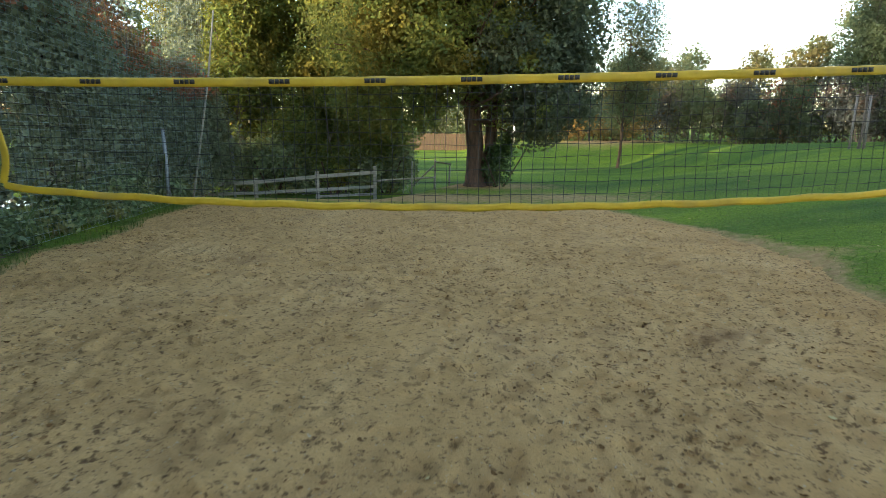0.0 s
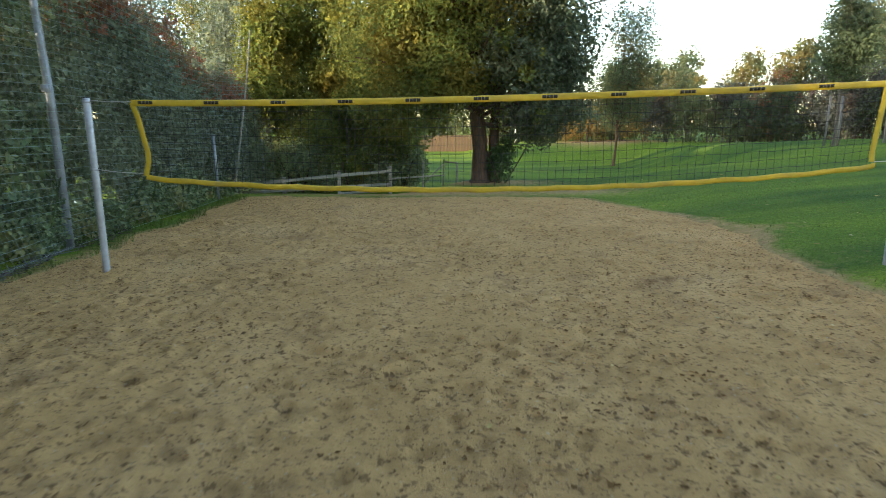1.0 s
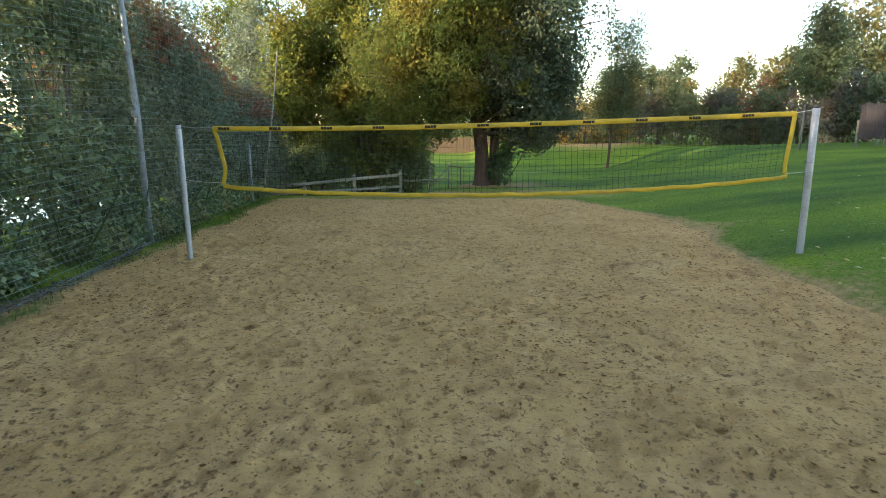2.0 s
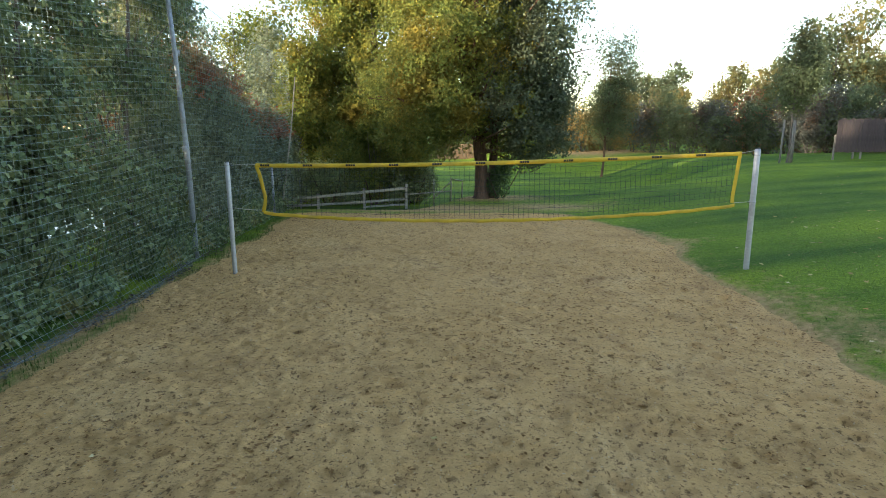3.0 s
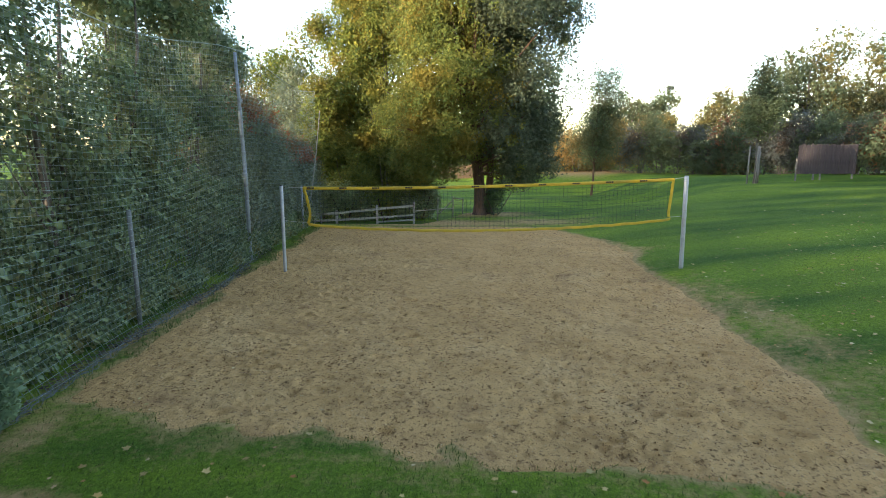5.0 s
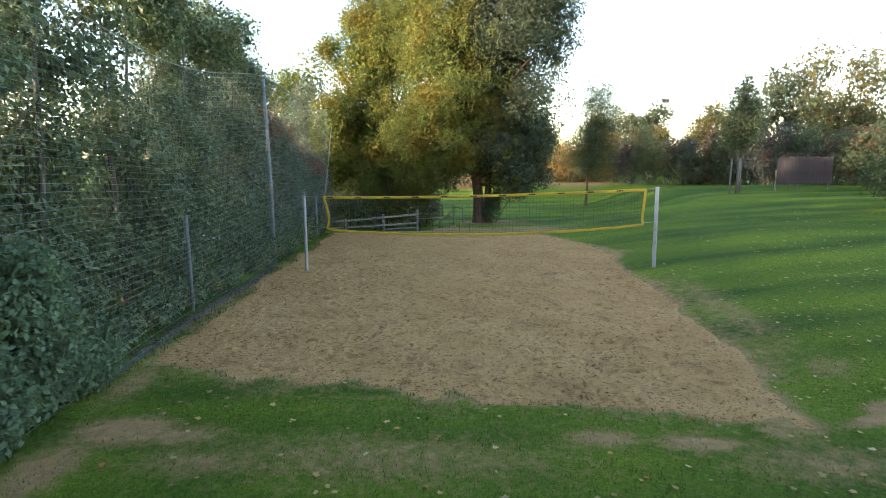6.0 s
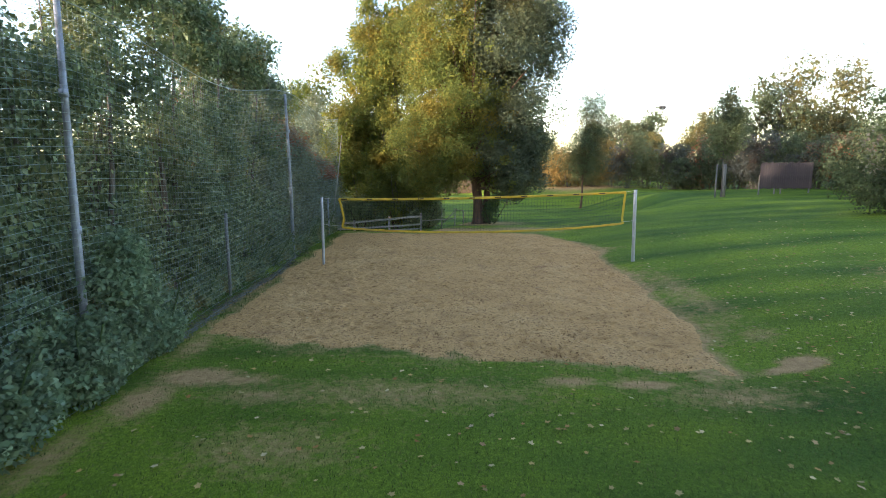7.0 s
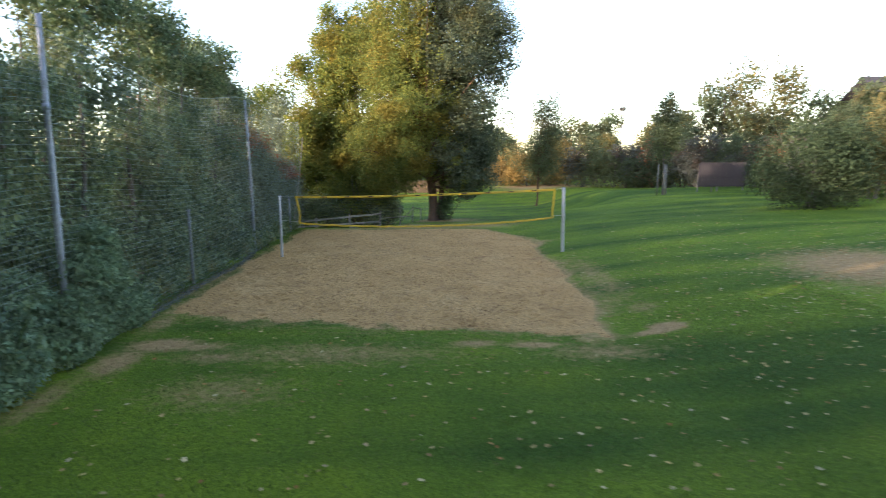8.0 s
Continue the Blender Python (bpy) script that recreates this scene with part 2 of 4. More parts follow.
def mesh_of(name, V, F, mat, smooth=False):
    """A mesh from arrays: V of points, F of faces that all have as many corners."""
    V, F = np.asarray(V, np.float32), np.asarray(F, np.int32)
    me = bpy.data.meshes.new(name)
    k = F.shape[1]
    me.vertices.add(len(V))
    me.vertices.foreach_set("co", V.ravel())
    me.loops.add(F.size)
    me.loops.foreach_set("vertex_index", F.ravel())
    me.polygons.add(len(F))
    me.polygons.foreach_set("loop_start", np.arange(0, F.size, k, dtype=np.int32))
    me.update(calc_edges=True)
    me.materials.append(mat)
    if smooth:
        me.shade_smooth()
    return me


def part(name, me, parent, label=""):
    ob = new(name, me)
    ob.parent = parent
    return tagged(ob, label)


def thing(name, x, y, z, label, category, group="", kind=""):
    ob = new(name)
    ob.location = (x, y, z)
    ob.empty_display_size = 0.1
    return tagged(ob, label, category, group, kind)


def tube(points, radii, sides=8, caps=True):
    """A tapered tube along points; quads (ends closed by thin quads)."""
    P = np.asarray(points, float)
    R = np.broadcast_to(np.asarray(radii, float), (len(P),))
    T = np.gradient(P, axis=0)
    T /= np.linalg.norm(T, axis=1)[:, None] + 1e-9
    side = np.where(np.abs(T[:, 2:3]) > 0.9, [[1.0, 0, 0]], [[0, 0, 1.0]])
    A = np.cross(T, side)
    A /= np.linalg.norm(A, axis=1)[:, None] + 1e-9
    B = np.cross(T, A)
    if np.ptp(np.abs(T[:, 2])) > 0.2:
        for k in range(1, len(P)):
            A[k] = A[k - 1] - T[k] * (A[k - 1] @ T[k])
            A[k] /= np.linalg.norm(A[k]) + 1e-9
            B[k] = np.cross(T[k], A[k])
    if caps:
        P = np.concatenate([P[:1], P, P[-1:]])
        A, B = np.concatenate([A[:1], A, A[-1:]]), np.concatenate([B[:1], B, B[-1:]])
        R = np.concatenate([[1e-4], R, [1e-4]])
    a = np.arange(sides) * 2 * np.pi / sides
    V = P[:, None] + R[:, None, None] * (np.cos(a)[None, :, None] * A[:, None] + np.sin(a)[None, :, None] * B[:, None])
    n, k = len(P), np.arange(sides)
    F = [np.stack([i * sides + k, i * sides + (k + 1) % sides, (i + 1) * sides + (k + 1) % sides, (i + 1) * sides + k], 1) for i in range(n - 1)]
    return V.reshape(-1, 3), np.concatenate(F)


def joined(pieces):
    V, F, base = [], [], 0
    for v, f in pieces:
        V.append(v)
        F.append(f + base)
        base += len(v)
    return np.concatenate(V), np.concatenate(F)


def box(x0, y0, z0, x1, y1, z1, bevel=0.004, uneven=0.0):
    """A block with bevelled edges, as quads and thin bevel strips."""
    bm = bmesh.new()
    bmesh.ops.create_cube(bm, size=1.0, matrix=Matrix.Translation(((x0 + x1) / 2, (y0 + y1) / 2, (z0 + z1) / 2)) @ Matrix.Diagonal((x1 - x0, y1 - y0, z1 - z0, 1)))
    for v in bm.verts:
        v.co += Vector(rng.uniform(-uneven, uneven, 3))
    if bevel:
        bmesh.ops.bevel(bm, geom=bm.edges[:], offset=bevel, segments=1, affect="EDGES")
    return bm


def bm_mesh(name, bm, mat):
    me = bpy.data.meshes.new(name)
    bm.to_mesh(me)
    bm.free()
    me.materials.append(mat)
    return me


def smoothstep(a, b, v):
    u = np.clip((np.asarray(v, float) - a) / (b - a), 0, 1)
    return u * u * (3 - 2 * u)


GRID = np.random.default_rng(3).random((32, 32, 32))


def field(P, scale):
    """Soft lattice noise from 0 to 1 at the points P."""
    Q = np.asarray(P, float) * scale + 100.0
    i = np.floor(Q).astype(int)
    f = Q - i
    f = f * f * (3 - 2 * f)
    out = 0.0
    for dx in (0, 1):
        for dy in (0, 1):
            for dz in (0, 1):
                w = (f[:, 0] if dx else 1 - f[:, 0]) * (f[:, 1] if dy else 1 - f[:, 1]) * (f[:, 2] if dz else 1 - f[:, 2])
                out = out + w * GRID[(i[:, 0] + dx) % 32, (i[:, 1] + dy) % 32, (i[:, 2] + dz) % 32]
    return out


def flat_field(x, y, scale, lift=0.0):
    x, y = np.broadcast_arrays(np.asarray(x, float), np.asarray(y, float))
    P = np.stack([x.ravel(), y.ravel(), np.full(x.size, lift)], 1)
    return field(P, scale).reshape(x.shape)


# ---- lie of the land ----
def inside(x, y):
    """Metres by which a spot lies inside the sand court's ragged edge."""
    x, y = np.asarray(x, float), np.asarray(y, float)
    front = y - (-8.45 - (x + 5.5) * 0.2)
    back = 8.5 - y
    left = x - (-5.9 - 0.028 * (y + 6))
    right = (4.52 + 0.42 * np.exp(-((y - 3.2) / 1.3) ** 2) - 0.36 * np.clip(y - 4.6, 0, 9) - 0.12 * np.clip(-5.5 - y, 0, 9)) - x
    front = front + 1.1 * (flat_field(x, y, 1.7, 21) - 0.5) * np.exp(-(front / 0.8) ** 2)
    d = np.minimum(np.minimum(front, back), np.minimum(left, right))
    return d + 0.34 * (flat_field(x, y, 1.1) - 0.5) + 0.24 * (flat_field(x, y, 4.0, 5) - 0.5)


def pond_reach(x, y):
    """0 in the middle of the pond behind the hedge, about 1 at its shore."""
    return np.sqrt(((x + 17.0) / 5.2) ** 2 + ((y - 9.0) / 6.0) ** 2)


def land(x, y):
    """Height of the ground."""
    x, y = np.asarray(x, float), np.asarray(y, float)
    h = 1.5 * (1 - np.exp(-np.clip(x - 4.4, 0, 60) / 9.0)) * (1 - 0.5 * smoothstep(24, 38, y)) * (1 - 0.5 * smoothstep(-6, -22, y)) * (1 - smoothstep(13, 21, y) * (1 - smoothstep(8.5, 15, x)))
    edge = 8.8 + 4.8 * smoothstep(-2.5, 0.5, x)
    h = h - 0.6 * smoothstep(0, 5, y - edge) * (1 - smoothstep(8, 14, x)) * (1 - smoothstep(31, 39, y) * smoothstep(0, 5, x))
    h = h + 0.65 * smoothstep(31, 39, y) * smoothstep(0, 6, x) * (1 - 0.6 * smoothstep(9, 16, x))
    h = h - 1.3 * np.exp(-pond_reach(x, y) ** 4)
    roll = smoothstep(6, 12, x)
    h = h + roll * 0.16 * (flat_field(x * 0.5, y, 0.33) - 0.5) + roll * 0.1 * (flat_field(x * 0.3, y * 1.5, 0.5, 9) - 0.5)
    return h + 0.04 * (flat_field(x, y, 0.8, 3) - 0.5) * smoothstep(0, -1.0, inside(x, y))


def at(x, y):
    return float(land(np.array([x]), np.array([y]))[0])


PATCHES = [(5.3, -10.0, 0.34, 0.26, 1.3), (4.95, -10.2, 0.5, 0.13, 0.95), (5.3, -8.4, 0.5, 0.5, 0.36), (5.25, -4.5, 0.55, 3.6, 0.36), (12.0, -7.0, 2.0, 2.6, 0.85), (2.35, -10.75, 0.55, 0.2, 0.75), (1.2, -10.65, 0.5, 0.22, 0.65), (-4.95, -10.6, 0.6, 0.4, 0.95), (-4.2, -10.7, 0.7, 0.3, 0.55), (-3.6, -11.35, 1.0, 0.4, 0.4),
           (-6.3, -3.0, 0.26, 5.0, 0.5), (-5.7, -9.0, 0.35, 0.9, 0.5), (-5.35, -11.6, 0.4, 0.7, 0.7), (-5.6, -13.3, 0.35, 1.0, 0.45), (-3.0, -13.0, 1.2, 0.8, 0.35), (-1.5, -11.2, 2.6, 0.7, 0.36), (3.6, -11.2, 1.2, 0.5, 0.4), (2.5, -9.7, 1.5, 0.35, 0.5), (11.5, 40.0, 5.0, 3.5, 0.75), (-1.5, 9.7, 4.5, 1.1, 0.65), (2.6, 10.2, 2.5, 1.3, 0.5), (0.4, 13.2, 2.6, 1.4, 0.6), (5.35, 2.9, 0.4, 0.3, 0.3)]


def ground():
    ax = np.concatenate([-np.geomspace(420, 27, 16), np.arange(-26, -12, 0.7), np.arange(-12, -7, 0.4), np.arange(-7, 11, 0.14), np.arange(11, 45, 0.7), np.geomspace(46, 420, 16)])
    ay = np.concatenate([-np.geomspace(420, 26, 18), np.arange(-25, -17, 0.4), np.arange(-17, 13, 0.14), np.arange(13, 60, 0.8), np.geomspace(62, 420, 16)])
    X, Y = np.meshgrid(ax, ay)
    d = inside(X, Y)
    Zg = land(X, Y) - np.clip(d, 0, 0.3) * 0.35
    n, m = len(ax), len(ay)
    i = np.arange((m - 1) * n).reshape(m - 1, n)[:, :-1].ravel()
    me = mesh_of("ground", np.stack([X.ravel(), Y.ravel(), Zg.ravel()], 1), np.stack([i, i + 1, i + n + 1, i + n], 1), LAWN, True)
    bare = np.zeros_like(X)
    for px, py, rx, ry, amount in PATCHES:
        bare = np.maximum(bare, 0.9 * amount * np.exp(-(((X - px) / rx) ** 2 + ((Y - py) / ry) ** 2)))
    bare = np.maximum(bare, 0.45 * np.exp(-(np.clip(-d, 0, 9) / 0.22) ** 2))
    bare = np.maximum(bare, 0.3 * np.exp(-(np.clip(-d, 0, 9) / 0.8) ** 2) * (X > 3.2) * smoothstep(-10.2, -8.0, Y) * (0.55 + 0.7 * flat_field(X, Y, 0.9, 11)) * (1 - 0.75 * smoothstep(-3, 1, Y)))
    bare = np.maximum(bare, 0.26 * np.exp(-(np.clip(-d, 0, 9) / 0.8) ** 2) * smoothstep(-7.0, -8.2, Y) * smoothstep(3.8, 2.2, X) * (0.35 + 1.1 * flat_field(X, Y, 1.3, 31)))
    a = me.attributes.new("bare", "FLOAT", "POINT")
    a.data.foreach_set("value", bare.ravel().astype(np.float32))
    return tagged(new("ground", me), "mown green lawn with bare sandy patches and worn edges", "lawn", kind="structure")


def sand():
    step = 0.045
    ax, ay = np.arange(-6.9, 5.9, step), np.arange(-11.2, 9.0, step)
    X, Y = np.meshgrid(ax, ay)
    d = inside(X, Y)
    pit = np.zeros_like(X)
    r = np.random.default_rng(21)
    for k in range(6200):
        px, py = r.uniform(-6.4, 5.2), r.uniform(-10.8, 8.6)
        size, depth, turn = r.uniform(0.035, 0.075), r.uniform(0.012, 0.045), r.uniform(0, 3.14)
        if k % 5 == 0:
            size, depth = r.uniform(0.08, 0.13), r.uniform(0.02, 0.045)
        long = r.uniform(1.0, 1.9)
        w = 0.3
        i0, i1 = np.searchsorted(ax, [px - w, px + w])
        j0, j1 = np.searchsorted(ay, [py - w, py + w])
        u, v = X[j0:j1, i0:i1] - px, Y[j0:j1, i0:i1] - py
        a, b = (u * math.cos(turn) + v * math.sin(turn)) / long, v * math.cos(turn) - u * math.sin(turn)
        q = (a * a + b * b) / size ** 2
        pit[j0:j1, i0:i1] += depth * (-np.exp(-q * 1.6) + 0.42 * np.exp(-((np.sqrt(q) - 1.25) / 0.35) ** 2))
    Zs = np.clip(pit, -0.065, 0.03) + 0.03 * (flat_field(X, Y, 1.3) - 0.5) + 0.02 * (flat_field(X, Y, 5.0, 4) - 0.5) + 0.01 * (flat_field(X, Y, 14.0, 8) - 0.5)
    Zs = Zs * smoothstep(-0.05, 0.3, d) + np.minimum(0, d * 0.3)
    n, m = len(ax), len(ay)
    keep = (d > -0.25)
    cell = keep[:-1, :-1] & keep[1:, 1:] & keep[:-1, 1:] & keep[1:, :-1]
    i = (np.arange(m - 1)[:, None] * n + np.arange(n - 1)[None, :])[cell]
    F = np.stack([i, i + 1, i + n + 1, i + n], 1)
    used, F = np.unique(F, return_inverse=True)
    V = np.stack([X.ravel(), Y.ravel(), Zs.ravel()], 1)[used]
    me = mesh_of("sand_court", V, F.reshape(-1, 4), SAND, True)
    return tagged(new("sand_court", me), "beach volleyball court of trampled pale brown sand", "sand court", kind="structure")


def pond():
    a = np.linspace(0, 2 * np.pi, 49)[:-1]
    rad = 1.0 + 0.07 * np.sin(3 * a + 1) + 0.05 * np.sin(5 * a)
    rings = [np.stack([-17.0 + 5.2 * q * rad * np.cos(a), 9.0 + 6.0 * q * rad * np.sin(a), 0 * a - 0.72], 1) for q in (0.02, 0.4, 0.75, 1.0)]
    k = np.arange(48)
    F = np.concatenate([np.stack([i * 48 + k, i * 48 + (k + 1) % 48, (i + 1) * 48 + (k + 1) % 48, (i + 1) * 48 + k], 1) for i in range(3)])
    tagged(new("water", mesh_of("water", np.concatenate(rings), F[:, ::-1], WATER, True)), "still pond water shining through the hedge", "water", kind="structure")


ground()
sand()
pond()


# ---- net and its posts ----
NET_L, NET_R = -4.72, 4.92


def tape_z(x):
    u = (x - NET_L) / (NET_R - NET_L)
    return 2.235 + 0.23 * u - 0.3 * u * (1 - u) * (1 - 0.35 * u)


def hem_z(x):
    u = (x - NET_L) / (NET_R - NET_L)
    return 1.305 + 0.16 * u - 0.235 * np.sin(np.pi * np.clip(u, 0, 1)) ** 0.62 - 0.06 * u * (1 - u)


def band(points, across, thick, width, mat, name):
    """A folded strip of tarpaulin along points, with its broad side to the court and a soft, uneven section."""
    P = np.asarray(points, float)
    n = len(P)
    sect = np.array([(-0.5, 0), (-0.46, 0.5), (-0.15, 0.72), (0.2, 0.7), (0.46, 0.5), (0.5, 0), (0.46, -0.5), (0, -0.72), (-0.46, -0.5)])
    V = []
    for k in range(n):
        wob = 1 + 0.03 * math.sin(k * 1.7) + 0.03 * math.sin(k * 4.1)
        for a, b in sect:
            V.append(P[k] + np.asarray(across) * a * width * wob + np.array((0, -1, 0)) * b * thick * wob)
    s, j = len(sect), np.arange(len(sect))
    F = np.concatenate([np.stack([i * s + j, i * s + (j + 1) % s, (i + 1) * s + (j + 1) % s, (i + 1) * s + j], 1) for i in range(n - 1)])
    return mesh_of(name, np.array(V), F, mat, True)


def volleyball_net():
    net = thing("volleyball_net", 0, 0, 0, "black volleyball net edged with yellow tarpaulin tape, hanging between two posts", "volleyball net")
    xs = np.linspace(NET_L, NET_R, 90)
    bow = lambda x: -0.06 * np.sin(np.pi * (x - NET_L) / (NET_R - NET_L))
    top = part("top_tape", band(np.stack([xs, bow(xs), tape_z(xs)], 1), (0, 0, 1), 0.012, 0.082, YELLOW, "top_tape"), net, "yellow top tape with printed black marks")
    xb = np.linspace(NET_L + 0.1, NET_R - 0.04, 90)
    part("bottom_tape", band(np.stack([xb, bow(xb) + 0.012 * np.sin(xb * 5), hem_z(xb) + 0.006 * np.sin(xb * 9)], 1), (0, 0, 1), 0.012, 0.07, YELLOW, "bottom_tape"), net, "sagging yellow bottom tape")
    left = [(NET_L + 0.01, 0, 2.23), (NET_L + 0.07, 0, 2.05), (NET_L + 0.12, -0.01, 1.8), (NET_L + 0.16, -0.01, 1.6), (NET_L + 0.15, 0, 1.48), (NET_L + 0.1, 0, 1.3)]
    right = [(NET_R - 0.02, 0, 2.47), (NET_R - 0.04, 0, 2.2), (NET_R - 0.07, 0, 1.85), (NET_R - 0.09, 0, 1.62), (NET_R - 0.08, 0, 1.49)]
    part("side_tape", band(left, (1, 0, 0), 0.01, 0.075, YELLOW, "side_tape"), net, "kinked yellow side tape")
    part("side_tape", band(right, (1, 0, 0), 0.01, 0.075, YELLOW, "side_tape"), net)
    cords = []
    for x in np.arange(NET_L + 0.2, NET_R - 0.05, 0.1):
        z = np.linspace(tape_z(x) - 0.03, hem_z(x) + 0.03, 7)
        edge = 0.16 * max(0.0, 1 - (x - NET_L) / 1.2) * np.sin(np.linspace(0, 2.4, 7))
        cords.append(tube(np.stack([x + edge * 0.3 + 0.008 * np.sin(z * 7 + x * 3), bow(x) + 0 * z, z], 1), 0.0028, 3, False))
    for v in np.arange(1, 10) / 10:
        x = np.linspace(NET_L + 0.1, NET_R - 0.06, 60)
        cords.append(tube(np.stack([x, bow(x), tape_z(x) * (1 - v) + hem_z(x) * v + 0.006 * np.sin(x * 11 + v * 40)], 1), 0.0028, 3, False))
    part("netting", mesh_of("netting", *joined(cords), CORD_BLACK), net, "thin black square mesh")
    words = [(0.0, 0.05), (0.056, 0.038), (0.1, 0.038), (0.145, 0.046)]
    for k in range(-1, 10):
        x = -3.76 + 0.866 * k
        pieces = []
        for off, wide in words:
            u = np.linspace(x + off, x + off + wide, 3)
            z = tape_z(u) + 0.005
            V = np.concatenate([np.stack([u, bow(u) - 0.0125, z - 0.021], 1), np.stack([u, bow(u) - 0.0125, z + 0.019], 1),
                                np.stack([u, bow(u) - 0.0065, z - 0.021], 1), np.stack([u, bow(u) - 0.0065, z + 0.019], 1)])
            F = [(0, 1, 4, 3), (1, 2, 5, 4), (6, 9, 10, 7), (7, 10, 11, 8), (0, 3, 9, 6), (2, 8, 11, 5), (3, 4, 10, 9), (4, 5, 11, 10), (0, 6, 7, 1), (1, 7, 8, 2)]
            pieces.append((V, np.array(F)))
        part("printed_mark", mesh_of("printed_mark", *joined(pieces), PRINT), top, "black printed block mark")
    for a, b, sag in (((NET_L, 0, 2.25), (-5.26, 0, 2.27), 0.01), ((NET_L + 0.13, 0, 1.33), (-5.26, 0, 1.38), 0.015), ((NET_R, 0, 2.48), (5.2, 0, 2.53), 0.004), ((NET_R - 0.08, 0, 1.49), (5.2, 0, 1.52), 0.004)):
        u = np.linspace(0, 1, 8)[:, None]
        P = np.array(a) * (1 - u) + np.array(b) * u - np.array((0, 0, 1)) * sag * np.sin(np.pi * u)
        part("tension_cord", mesh_of("tension_cord", *tube(P, 0.006, 6), ROPE), net, "pale tension cord")


def net_post(x, y, height, r, lean, hooks, label):
    z = at(x, y) if x > 0 else -0.02
    post = thing("net_post", x, y, z, label, "net post", "posts of the volleyball net")
    zs = np.array([-0.25, 0.02, height * 0.5, height - 0.012, height])
    rr = np.array([r, r, r, r, r * 0.86])
    part("pole", mesh_of("pole", *tube(np.stack([lean * zs / height, 0 * zs, zs], 1), rr, 20), ALU, True), post)
    part("cap", mesh_of("cap", *tube([(lean, 0, height - 0.004), (lean, 0, height + 0.012)], [r * 0.9, r * 0.8], 20), DARK_METAL, True), post, "dark plastic end cap")
    for h in hooks:
        a = np.linspace(0, 2 * np.pi, 13)
        s = -1 if x > 0 else 1
        ring = np.stack([lean * h / height + s * (r + 0.022) + 0.02 * np.cos(a), 0 * a, h + 0.02 * np.sin(a)], 1)
        part("hook", mesh_of("hook", *tube(ring, 0.005, 6, False), DARK_METAL), post, "dark metal eye hook")
        part("clamp", mesh_of("clamp", *tube([(lean * h / height, 0, h - 0.015), (lean * h / height, 0, h + 0.015)], r + 0.004, 20), ALU, True), post, "thin metal clamp band")


volleyball_net()
net_post(-5.3, 0, 2.32, 0.046, 0.0, (2.27, 1.4), "round grey metal net post standing in the sand")
net_post(5.25, 0, 2.42, 0.056, -0.02, (2.3, 1.38, 1.55), "stout grey metal net post standing in the lawn")


# ---- ball fence ----
def fence_x(y):
    return -6.62 - 0.014 * (np.asarray(y, float) + 5) * (np.asarray(y) > -5) - 0.034 * (np.asarray(y, float) + 5) * (np.asarray(y) < -5)


